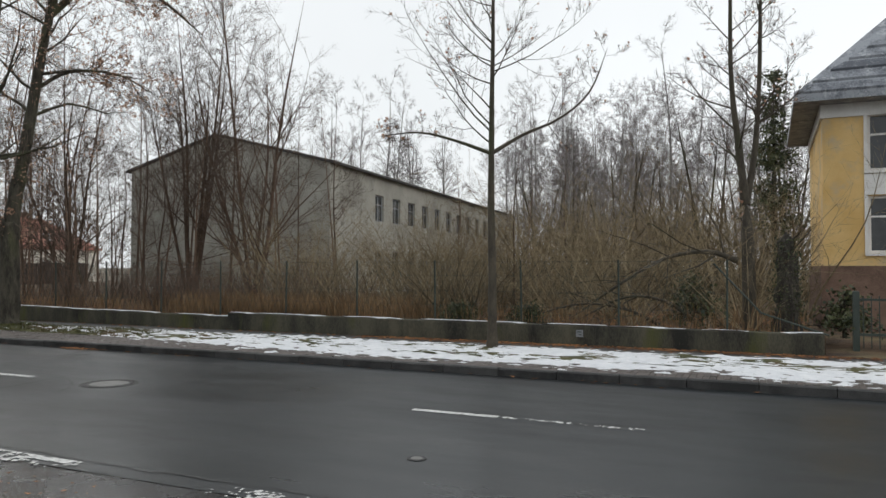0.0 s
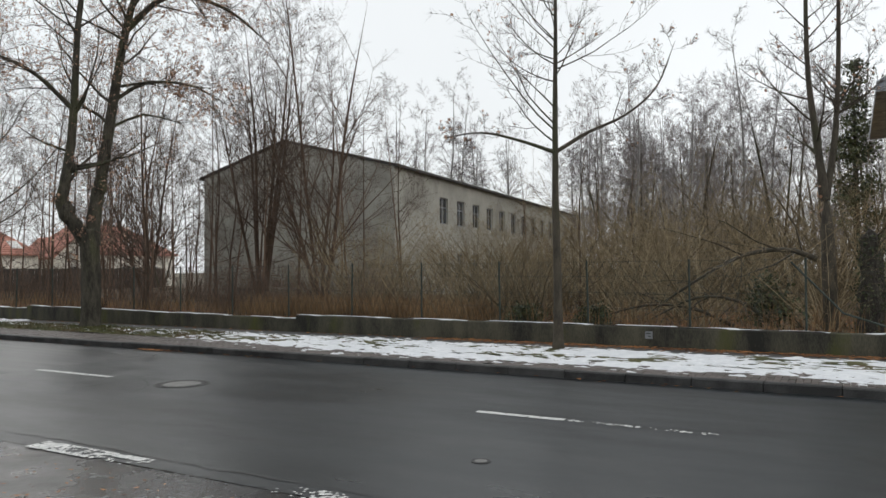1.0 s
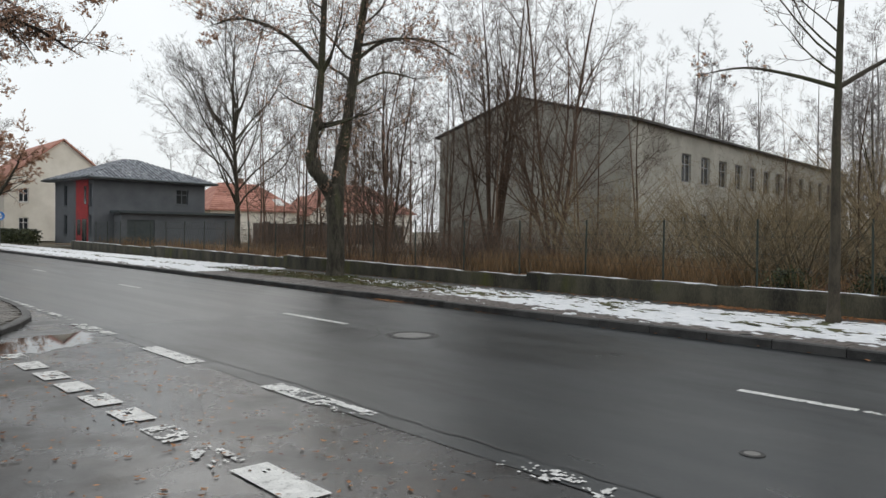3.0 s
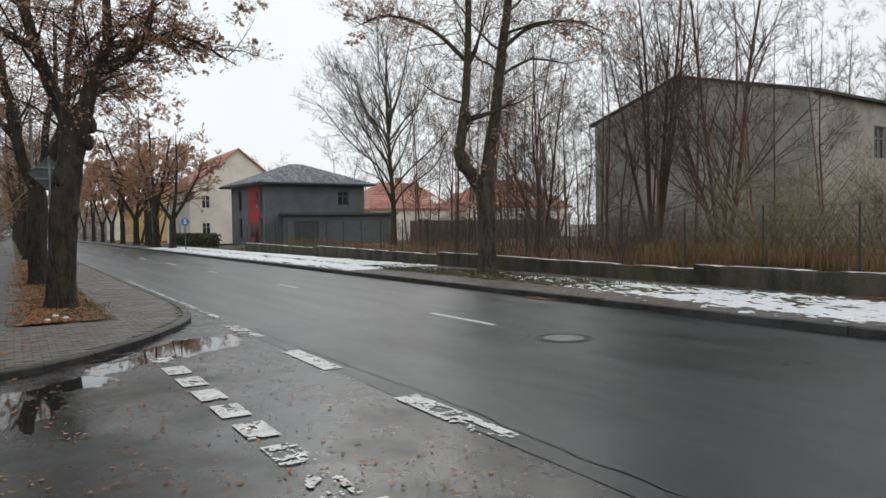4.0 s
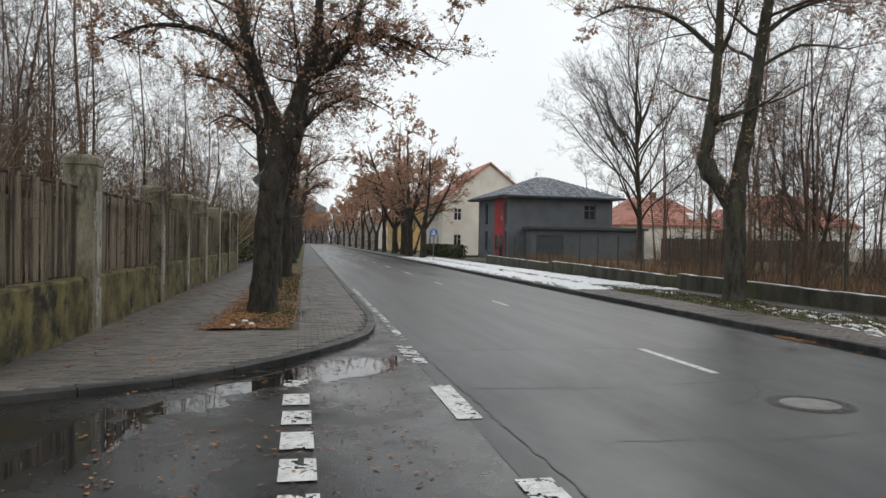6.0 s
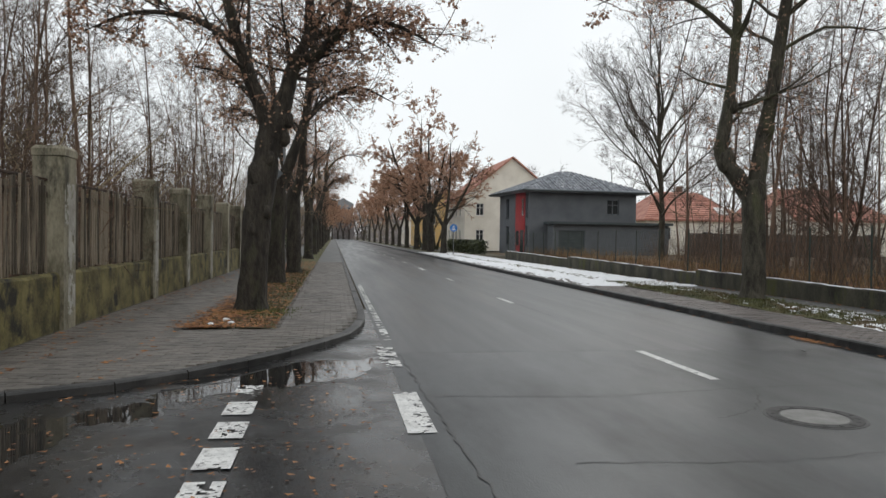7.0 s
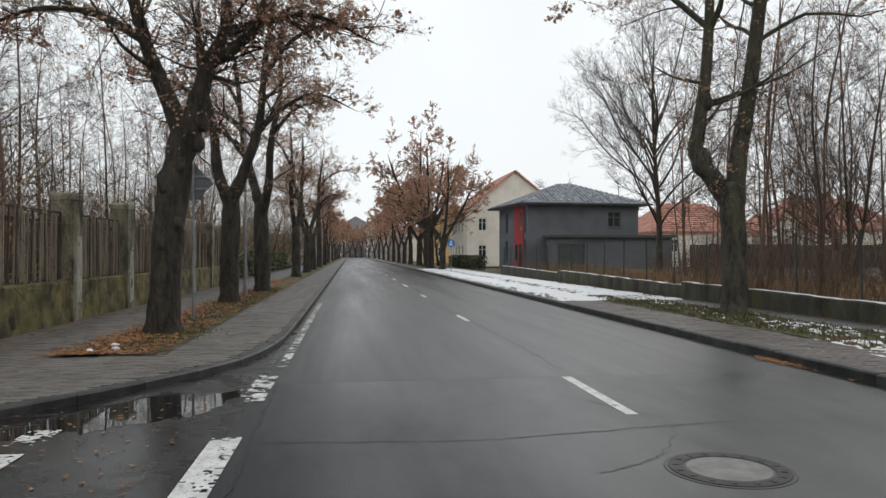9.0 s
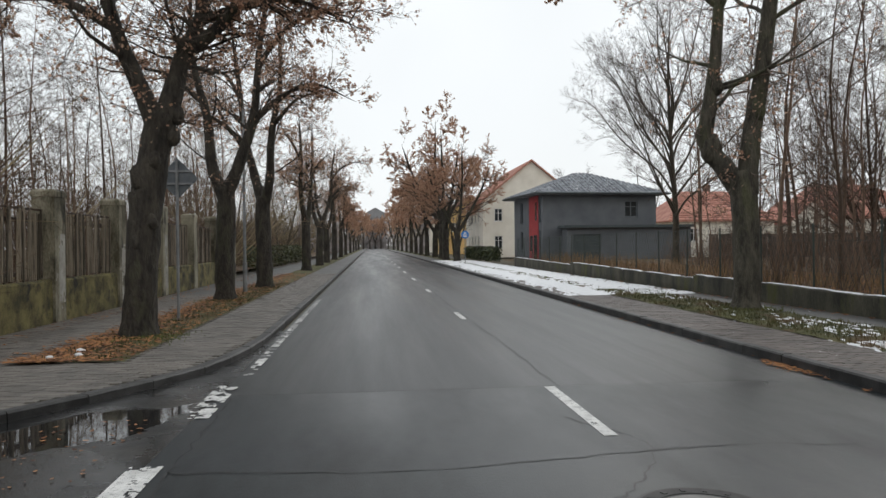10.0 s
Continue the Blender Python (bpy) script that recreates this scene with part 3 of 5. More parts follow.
def snow_sheet(name, x0, x1, y0, y1, step, edge, seed, base, label):
    """A thin sheet that dips below the ground where the snow has melted."""
    nx, ny = max(2, int((x1 - x0) / step)), int((y1 - y0) / (step * 1.8))

    def height(x, y):
        k = 0.6 * nz(x, y * 0.55, seed, 1.1) + 1.5 * nz(x * 11.0, y * 3.2, seed + 3, 1.0) + edge(x, y)
        return base + max(-0.06, min(0.013, 0.05 * k))
    return structure(name, grid(x0, x1, nx, y0, y1, ny, height), SNOW, label, "snow", "stuff", smooth=True)


def patch(x, y):
    if y > 20:
        e = 0.34 - (0.9 if 5.0 < x < 5.7 else 0)
        lo, hi = 4.2, 6.8
    else:
        e = -0.30 if y < 5 else max(-0.9, -0.30 - 0.08 * (y - 5))
        lo, hi = (4.1 if y < 4 else 4.1 + 0.11 * (y - 4)), 6.6
    side = min(x - lo, hi - x)
    return e + min(0.15, side * 0.8) - (0.5 if side < 0 else 0)


snow_sheet("snow", 3.5, 7.0, -9, 14, 0.036, patch, 4, PAVE + 0.02, "thin patchy old snow lying on the verge and pavers")
snow_sheet("snow", 3.5, 7.3, 14, 66, 0.085, patch, 4, PAVE + 0.025, "long strips of old snow on the verge")


def scatter_leaves(count, spot, size, seed, height):
    r = random.Random(seed)
    g = Geo()
    for _ in range(count):
        x, y = spot(r)
        z = height(x, y) + r.uniform(0.004, 0.02)
        a, s = r.uniform(0, 6.28), size * r.uniform(0.5, 1.2)
        c, q = math.cos(a) * s, math.sin(a) * s
        k = r.uniform(-0.3, 0.5) * s
        g.add([(x - c, y - q, z + abs(k) * 0.4), (x - q * 0.55, y + c * 0.55, z), (x + c, y + q, z + abs(k)), (x + q * 0.55, y - c * 0.55, z)], ((0, 1, 2), (0, 2, 3)))
    return g


flat = lambda x, y: LOW + 0.025
def bed_spot(r):
    y = 10.0 + 30 * r.random() ** 1.6
    return r.gauss(-6.32, 0.22) if r.random() < 0.6 else r.uniform(-6.55, -5.2), y


structure("leaf_litter", scatter_leaves(6500, bed_spot, 0.055, 1, flat), LITTER, "brown fallen leaves on the tree strip", "leaves", "stuff")
structure("leaf_litter", scatter_leaves(900, lambda r: (r.uniform(-8.3, -7.6) if r.random() < 0.7 else r.uniform(-6.9, -6.5), r.uniform(6, 40)), 0.05, 2, lambda x, y: LOW), LITTER,
          "leaves blown against the fence foot", "leaves", "stuff")
structure("leaf_litter", scatter_leaves(2600, lambda r: (7.42 - abs(r.gauss(0, 0.22)), r.uniform(-7, 4) if r.random() < 0.8 else r.uniform(4, 40)), 0.05, 3, lambda x, y: PAVE), LITTER,
          "rust-brown leaves drifted along the wall foot", "leaves", "stuff")
structure("leaf_litter", scatter_leaves(700, lambda r: (r.uniform(-6.9, -3.9), r.uniform(-1.5, 7.0)), 0.028, 4, lambda x, y: -0.006), LITTER,
          "wet leaf crumbs on the asphalt", "leaves", "stuff")
structure("leaf_litter", scatter_leaves(220, lambda r: (KERB_R - abs(r.gauss(0, 0.08)), r.gauss(8.8, 0.35) if r.random() < 0.6 else r.uniform(-5, 20)), 0.05, 5, lambda x, y: -0.004), LITTER,
          "few brown leaves in the gutter", "leaves", "stuff")
structure("leaf_litter", scatter_leaves(9000, lambda r: (r.uniform(7.8, 14), r.uniform(-6, 40)), 0.08, 6, lambda x, y: 0.46), LITTER, "brown leaves covering the wooded plot", "leaves", "stuff")


# ---- low concrete wall, wire fence behind it ----
def wall_run(name, y0, y1, h0, h1, label):
    g = Geo()
    x0, x1, c = 7.43, 7.68, 0.02
    n = max(4, int((y1 - y0) / 0.4))
    prof = []
    for j in range(n + 1):
        t = j / n
        y, h = y0 + (y1 - y0) * t, h0 + (h1 - h0) * t + 0.008 * nz(0, y0 + t * 9, 1, 1.4)
        e = 0.008 * nz(3, y, 2, 2.0)
        prof.append([(x0 + e, y, 0.0), (x0 + e, y, h - c), (x0 + c + e, y, h), (x1 - c, y, h), (x1, y, h - c), (x1, y, 0.0)])
    for row in prof:
        g.v.extend(row)
    for j in range(n):
        for k in range(5):
            a = j * 6 + k
            g.f.append((a, a + 6, a + 7, a + 1))
    g.f.append(tuple(range(6)))
    g.f.append(tuple(n * 6 + k for k in reversed(range(6))))
    structure(name, g, WALL, label, "wall")
    cap = grid(x0 + 0.02, x1 - 0.02, 4, y0 + 0.02, y1 - 0.02, int((y1 - y0) / 0.12),
               lambda x, y: h0 + (h1 - h0) * (y - y0) / (y1 - y0) + 0.008 + max(-0.03, min(0.014, 0.06 * (nz(x, y, 8, 0.9) + (0.28 if y > -2 else -0.15)))))
    structure("snow", cap, SNOW, "thin line of snow on the wall top", "snow", "stuff", smooth=True)


wall_run("wall_1", -6.1, 8.2, 0.54, 0.57, "low mossy concrete boundary wall with snow on top")
wall_run("wall_2", 8.204, 20.6, 0.47, 0.62, "lower mossy concrete boundary wall, stepped down")
wall_run("wall_3", 20.604, 34.0, 0.52, 0.68, "low mossy concrete boundary wall, stepped down again")
wall_run("wall_4", 34.004, 47.5, 0.56, 0.70, "low mossy concrete boundary wall near the house")
g = Geo()
for k, (y0, y1) in enumerate(((-1.47, -1.32),)):
    g.soft_box(7.405, y0, 0.31, 7.432, y1, 0.46, 0.004)
plate = tagged(part("marker_plate", g, STEEL), "small pale marker plate fixed to the wall", "plate")
q = Geo()
q.box(7.400, -1.44, 0.41, 7.405, -1.35, 0.43)
q.box(7.400, -1.44, 0.35, 7.405, -1.38, 0.37)
part("lettering", q, POST_GREEN, plate)

wire_fence = thing("wire_fence", (7.82, 0, 0), "dark green wire fence on thin posts behind the wall", "fence")
pp = Geo()
pp.tube([Vector((0, 0, 0.3)), Vector((0, 0, 1.2)), Vector((0, 0, 1.98))], [0.022, 0.022, 0.022], 8)
post_mesh = pp.mesh("post", POST_GREEN)
for i in range(25):
    ob = new("post", post_mesh)
    ob.parent = wire_fence
    ob.matrix_basis = pose(0, -4.35 + 2.19 * i, 0, random.uniform(-1, 1), random.uniform(-1, 1), 0)
for z in (0.55, 0.9, 1.25, 1.6, 1.93):
    q = Geo()
    q.tube([Vector((0.03, -4.35 + 2.19 * i * 4, z + random.uniform(-0.02, 0.02))) for i in range(7)], [0.0038] * 7, 4)
    part("wire", q, POST_GREEN, wire_fence)
q = Geo()
for i in range(250):
    y = -4.3 + i * 0.21
    q.tube([Vector((0.03, y, 0.5)), Vector((0.03, y + 0.7, 1.93))], [0.0036, 0.0036], 3)
    q.tube([Vector((0.03, y + 0.7, 0.5)), Vector((0.03, y, 1.93))], [0.0036, 0.0036], 3)
tagged(part("wire_mesh", q, POST_GREEN, wire_fence), kind="stuff")
g = Geo()
g.tube([Vector((7.75, -6.2, 0.5)), Vector((7.78, -5.0, 0.9)), Vector((7.82, -4.1, 1.9))], [0.02, 0.02, 0.02], 6)
part("brace", g, POST_GREEN)
bpy.data.objects["brace"].parent = wire_fence
bpy.data.objects["brace"].matrix_parent_inverse = wire_fence.matrix_basis.inverted()


# ---- pillared fence of the near side ----
pillars_y = [10.13, 15.75, 19.6, 23.6, 27.6, 31.4, 35.3]
fence = thing("picket_fence", (-8.4, 0, 0), "old fence of concrete pillars, mossy plinth and weathered wooden pickets", "fence")
for k, y in enumerate([5.6] + pillars_y):
    h = 2.86 + 0.05 * math.sin(k * 2.1)
    q = Geo()
    q.soft_box(-0.46, y, 0.0, 0.0, y + 0.52, h - 0.16, 0.012)
    pl = part("pillar", q, PILLAR, fence, "flaking rendered concrete pillar")
    q = Geo()
    q.soft_box(-0.475, y - 0.016, h - 0.157, 0.016, y + 0.536, h, 0.05)
    part("cap", q, PILLAR, pl, "stained pillar cap")
ends = [5.6] + pillars_y
slat = Geo()
slat.soft_box(-0.014, -0.019, 0.0, 0.014, 0.019, 1.40, 0.016)
slat_mesh = slat.mesh("slat", PICKET)
for a, b in zip(ends, ends[1:]):
    y0, y1 = a + 0.524, b - 0.004
    n = max(6, int((y1 - y0) / 0.16))
    q = Geo()
    for j in range(n + 1):
        y = y0 + (y1 - y0) * j / n
        e, d = 0.016 * nz(1, y, 3, 2), 0.03 * nz(2, y, 3, 2.5)
        q.v.extend([(-0.06 + e, y, 0.0), (-0.055 + e * 0.5, y, 0.45), (-0.06 + e, y, 0.91 + d), (-0.10, y, 0.95 + d), (-0.36, y, 0.94 + d), (-0.40, y, 0.90), (-0.40, y, 0.0)])
    for j in range(n):
        for k in range(6):
            q.f.append((j * 7 + k, j * 7 + 7 + k, j * 7 + 8 + k, j * 7 + k + 1))
    q.f.append(tuple(range(7)))
    q.f.append(tuple(n * 7 + k for k in reversed(range(7))))
    part("plinth", q, PLINTH, fence, "mossy concrete plinth")
    for z, t in ((1.06, 0.07), (2.10, 0.09), (2.36, 0.035)):
        q = Geo()
        q.soft_box(-0.30, y0, z, -0.24, y1, z + t, 0.01)
        part("rail", q, RUST, fence, "rusty iron rail")
    y = y0 + 0.06
    while y < y1 - 0.04:
        ob = new("slat", slat_mesh)
        ob.parent = fence
        ob.matrix_basis = pose(-0.22, y, 0.97 + random.uniform(-0.03, 0.04), random.uniform(-2.0, 2.0), random.uniform(-1, 1), 0) @ Matrix.Scale(random.uniform(0.94, 1.03), 4)
        y += random.uniform(0.078, 0.105) if random.random() > 0.06 else 0.2
# pale plaster left on the faces of the pillars
for k, (y, z0, z1, seed) in enumerate(((10.13, 0.25, 2.35, 3), (15.75, 0.2, 1.9, 5), (19.6, 0.2, 1.7, 8), (23.6, 0.3, 2.0, 11))):
    q = Geo()
    c = 0.026
    for i in range(int(0.48 / c)):
        for j in range(int((z1 - z0) / c)):
            ya, za = y + 0.02 + i * c, z0 + j * c
            if 0.9 * nz(ya, za * 0.6, seed, 2.4) + 0.35 * nz(ya, za, seed, 11) + (0.28 if i * c > 0.14 else -0.25) - 0.35 * abs((j * c) / (z1 - z0) - 0.45) > 0.02:
                q.add([(0.004, ya, za), (0.004, ya + c, za), (0.004, ya + c, za + c), (0.004, ya, za + c)], ((0, 1, 2, 3),))
    if q.v:
        part("plaster_patch", q, PLASTER, fence, "pale flaking plaster")


# ---- trees ----
class Kind:
    def __init__(self, depth, kids, length, angle, up, wob, seg, sides, thin=0.62, start=0.25, leaf=0.0, leaf_size=0.08, fat=1.0):
        self.depth, self.kids, self.length, self.angle, self.up, self.wob, self.seg, self.sides = depth, kids, length, angle, up, wob, seg, sides
        self.thin, self.start, self.leaf, self.leaf_size, self.fat = thin, start, leaf, leaf_size, fat


def leaf_at(g, r, p, s):
    a = Vector((r.gauss(0, 1), r.gauss(0, 1), r.gauss(0, 0.6))).normalized() * s
    b = a.cross(Vector((r.gauss(0, 1), r.gauss(0, 1), r.gauss(0, 1)))).normalized() * s * 0.6
    g.add([tuple(p), tuple(p + a * 0.5 + b), tuple(p + a), tuple(p + a * 0.5 - b)], ((0, 1, 2), (0, 2, 3)))


def sprout(wood, twigs, leaves, r, pts, radii, lev, K, kids=None, start=None):
    """Side shoots along a limb, and theirs in turn."""
    total = len(pts) - 1
    L = sum((pts[i + 1] - pts[i]).length for i in range(total))
    for _ in range(K.kids[lev] if kids is None else kids):
        t = (K.start if start is None else start)
        t = t + (1 - t) * r.random() ** 0.85
        f = min(t * total, total - 1e-4)
        i = int(f)
        p = pts[i].lerp(pts[i + 1], f - i)
        rad = radii[i] + (radii[i + 1] - radii[i]) * (f - i)
        d = (pts[i + 1] - pts[i]).normalized()
        side = Vector((r.gauss(0, 1), r.gauss(0, 1), r.gauss(0, 1)))
        side = (side - d * side.dot(d)).normalized()
        a = radians(K.angle[lev] * r.uniform(0.7, 1.25))
        cd = d * math.cos(a) + side * math.sin(a)
        cl = K.length[lev] * r.uniform(0.6, 1.25) * (1.12 - 0.55 * t) * L
        grow(wood, twigs, leaves, r, p, cd, cl, max(K.fat * 0.0018, min(rad * K.thin * (0.72 if lev == 0 else 1), (0.020 * cl + 0.003) if lev < 2 else K.fat * (0.008 * cl + 0.0022))), lev + 1, K)


def grow(wood, twigs, leaves, r, p, d, L, rad, lev, K):
    n = K.seg[lev]
    pts, radii = [p], [rad]
    for i in range(n):
        d = (d + Vector((r.gauss(0, 1), r.gauss(0, 1), r.gauss(0, 1))) * K.wob[lev] + Vector((0, 0, K.up[lev]))).normalized()
        p = p + d * (L / n)
        pts.append(p)
        radii.append(rad * (1 - 0.8 * (i + 1) / n))
    if lev >= K.depth:
        radii[-1] = 0.001
    (wood if lev <= 1 else twigs).tube(pts, radii, K.sides[lev])
    if lev < K.depth:
        sprout(wood, twigs, leaves, r, pts, radii, lev, K)
    if K.leaf and lev >= K.depth - 1:
        while r.random() < K.leaf:
            i = r.randrange(len(pts) - 1)
            leaf_at(leaves, r, pts[i].lerp(pts[i + 1], r.random()), K.leaf_size * r.uniform(0.6, 1.3))


def tree(name, at, stems, K, seed, bark, twig, label, category="tree", group="", leaf_mat=None, sides=8, rough=0.06, turn=0.0, steps=4, shoots=0):
    """stems: [points, first radius, last radius, number of limbs, where the limbs begin]."""
    r = random.Random(seed)
    wood, twigs, leaves = Geo(), Geo(), Geo()
    for points, r0, r1, kids, begin in stems:
        pts = bend(points, steps)
        n = len(pts) - 1
        radii = [r0 + (r1 - r0) * (i / n) ** 0.8 for i in range(n + 1)]
        if points[0][2] <= 0.01 and r0 > 0.1:
            radii[0] *= 1.35
            pts[0] = pts[0] - Vector((0, 0, 0.12))
        if kids:
            radii[-2] *= 0.6
            radii[-1] = 0.004
        wood.tube(pts, radii, sides, rough, r)
        sprout(wood, twigs, leaves, r, pts, radii, 0, K, kids, begin)
        if kids:
            for _ in range(shoots):
                i = r.randrange(1, n)
                d = Vector((r.gauss(0, 1), r.gauss(0, 1), r.gauss(0.2, 0.5))).normalized()
                grow(wood, twigs, leaves, r, pts[i], d, r.uniform(0.5, 1.7), 0.012, 2, K)
    root = thing(name, at, label, category, group, turn)
    part("trunk", wood, bark, root, "", True)
    if twigs.v:
        part("crown", twigs, twig, root, "bare twigs")
    if leaves.v:
        part("foliage", leaves, leaf_mat or LEAF, root, "withered brown leaves" if leaf_mat is None else "")
    return root


OLD = Kind(4, (9, 8, 6, 6), (0.36, 0.52, 0.50, 0.55), (58, 50, 46, 42), (0.10, 0.07, 0.04, -0.02, -0.04), (0.10, 0.16, 0.18, 0.2, 0.2),
           (6, 5, 4, 2, 1), (7, 6, 4, 3, 3), thin=0.5, leaf=0.28, leaf_size=0.05, fat=1.5)
YOUNG = Kind(3, (28, 11, 9), (0.28, 0.42, 0.42), (62, 46, 44), (0.05, 0.10, 0.08, 0.05), (0.05, 0.08, 0.12, 0.14), (6, 6, 4, 2), (6, 5, 4, 3), thin=0.5, start=0.2, leaf=0.05, leaf_size=0.06, fat=2.2)
MAPLE = Kind(3, (16, 10, 9), (0.38, 0.46, 0.44), (40, 46, 46), (0.08, 0.06, 0.05, 0.03), (0.05, 0.10, 0.12, 0.13), (6, 5, 3, 1), (7, 5, 3, 3), start=0.16, fat=2.4)
FAR = Kind(3, (16, 9, 9), (0.40, 0.44, 0.46), (44, 46, 46), (0.08, 0.10, 0.07, 0.03), (0.05, 0.10, 0.13, 0.13), (5, 3, 2, 1), (5, 3, 3, 3), start=0.16, fat=4.6)
SAPLING = Kind(3, (18, 8, 8), (0.25, 0.50, 0.50), (54, 48, 46), (0.05, 0.045, 0.03, 0.02), (0.05, 0.11, 0.14, 0.14), (5, 4, 2, 1), (5, 4, 3, 3), start=0.18, fat=2.5)
BROWN = Kind(3, (12, 9, 8), (0.46, 0.46, 0.46), (58, 50, 46), (0.06, 0.06, 0.04, 0.0), (0.09, 0.14, 0.16, 0.18), (5, 4, 2, 1), (6, 5, 3, 3), leaf=0.925, leaf_size=0.062, fat=1.7)
BIRCH = Kind(3, (26, 9, 9), (0.20, 0.5, 0.62), (38, 40, 40), (0.05, 0.12, -0.05, -0.22), (0.04, 0.08, 0.12, 0.12), (6, 3, 2, 1), (6, 3, 3, 3), start=0.2, fat=4.4)
SHRUB = Kind(2, (9, 8), (0.50, 0.50), (52, 48), (0.0, 0.01, 0.0), (0.12, 0.16, 0.18), (4, 3, 1), (4, 3, 3), start=0.10, fat=1.3)

# the forked street tree before the low wall
tree("street_tree", (6.2, 15.3, PAVE), [
    ([(0, 0, 0), (0.02, 0, 0.6), (0.02, 0, 1.2), (-0.03, 0, 2.4), (-0.10, 0.02, 3.0)], 0.30, 0.27, 0, 0.5),
    ([(-0.06, 0, 2.5), (-0.42, 0.18, 3.15), (-0.74, 0.32, 3.7), (-0.70, 0.26, 4.3), (-0.58, 0.18, 5.4), (-0.52, 0.10, 6.8), (-0.46, 0.05, 9.0), (-0.3, 0.0, 11.0), (-0.2, 0.1, 13.5)], 0.245, 0.05, 19, 0.36),
    ([(0.03, 0, 2.5), (0.10, -0.05, 3.6), (0.26, -0.22, 5.0), (0.40, -0.5, 7.1), (0.55, -0.85, 9.2), (0.7, -1.15, 10.6), (0.9, -1.3, 13.4)], 0.25, 0.06, 19, 0.36),
    ([(0.55, -0.85, 9.2), (1.3, -1.8, 10.3), (2.4, -3.1, 10.1), (3.4, -4.3, 8.9)], 0.11, 0.03, 13, 0.15),
    ([(-0.52, 0.1, 6.6), (-1.5, 0.6, 7.6), (-2.7, 1.1, 8.0), (-3.8, 1.5, 7.6)], 0.08, 0.02, 12, 0.15),
    ([(0.40, -0.5, 7.0), (1.3, -0.8, 7.7), (2.4, -1.6, 7.8), (3.3, -2.4, 7.2)], 0.07, 0.02, 12, 0.15)],
    OLD, 11, BARK_GREY, TWIG, "old forked street tree, grey-green bark, few withered leaves", sides=14, group="street trees", shoots=46)
# knobs where limbs of the forked tree were cut
def burl(tree_ob, at, size, tall, material):
    b = bmesh.new()
    bmesh.ops.create_icosphere(b, subdivisions=2, radius=size)
    q = Geo()
    q.add([tuple(Vector(at) + Vector((v.co.x, v.co.y, v.co.z * tall)) * (1 + 0.33 * nz(v.co.x * 8, v.co.y * 8, v.co.z * 8))) for v in b.verts], [tuple(v.index for v in f.verts) for f in b.faces])
    b.free()
    part("burl", q, material, tree_ob, "swollen knot", True)


for bx, by, bz, br in ((-0.64, 0.27, 3.52, 0.23), (-0.58, 0.14, 4.9, 0.16), (0.18, -0.22, 4.3, 0.17)):
    burl(bpy.data.objects["street_tree"], (bx, by, bz), br, 1.5, BARK_GREY)

# the leaning tree on the near verge
tree("street_tree", (-5.9, 12.95, LOW), [
    ([(0, 0, 0), (0.06, 0, 1.0), (0.14, 0.02, 2.2), (0.30, 0.05, 3.3), (0.42, 0.05, 3.8)], 0.275, 0.25, 0, 0.5),
    ([(0.36, 0.05, 3.5), (0.05, 0.0, 4.3), (-0.22, -0.1, 5.0), (-0.55, -0.2, 6.4), (-0.6, -0.3, 8.0), (-0.9, -0.5, 10.0)], 0.185, 0.045, 18, 0.22),
    ([(0.42, 0.05, 3.5), (0.62, 0.1, 4.3), (0.78, 0.12, 4.9), (1.05, 0.2, 5.6), (1.1, 0.3, 7.4), (1.5, 0.4, 9.6)], 0.21, 0.045, 18, 0.2),
    ([(0.8, 0.12, 4.9), (1.35, -0.1, 5.2), (1.75, -0.3, 5.7), (2.0, -0.4, 7.0)], 0.14, 0.04, 9, 0.2),
    ([(0.95, 0.15, 5.4), (1.8, 0.3, 5.75), (2.7, 0.4, 5.9), (3.9, 0.5, 5.4)], 0.10, 0.02, 15, 0.2),
    ([(1.08, 0.25, 6.6), (1.9, 0.6, 7.3), (3.0, 0.9, 7.6), (4.2, 1.0, 7.3)], 0.10, 0.02, 15, 0.2),
    ([(-0.3, -0.12, 5.2), (-1.2, 0.1, 5.7), (-2.3, 0.3, 5.8), (-3.3, 0.4, 5.4)], 0.09, 0.02, 14, 0.2)],
    OLD, 12, BARK, TWIG, "old leaning street tree with burls, on a leafy verge", sides=14, rough=0.10, group="street trees", shoots=40)
# burls on its trunk
for bx, by, bz, br in ((0.02, -0.08, 2.25, 0.20), (0.54, 0.0, 3.45, 0.16), (0.05, -0.10, 2.65, 0.19), (0.0, -0.24, 1.6, 0.10), (0.25, -0.22, 1.95, 0.10), (0.62, 0.02, 3.8, 0.15), (0.30, -0.2, 3.0, 0.12)):
    burl(bpy.data.objects["street_tree.001"], (bx + 0.04, by + 0.03, bz), br * 0.9, 1.5, BARK)

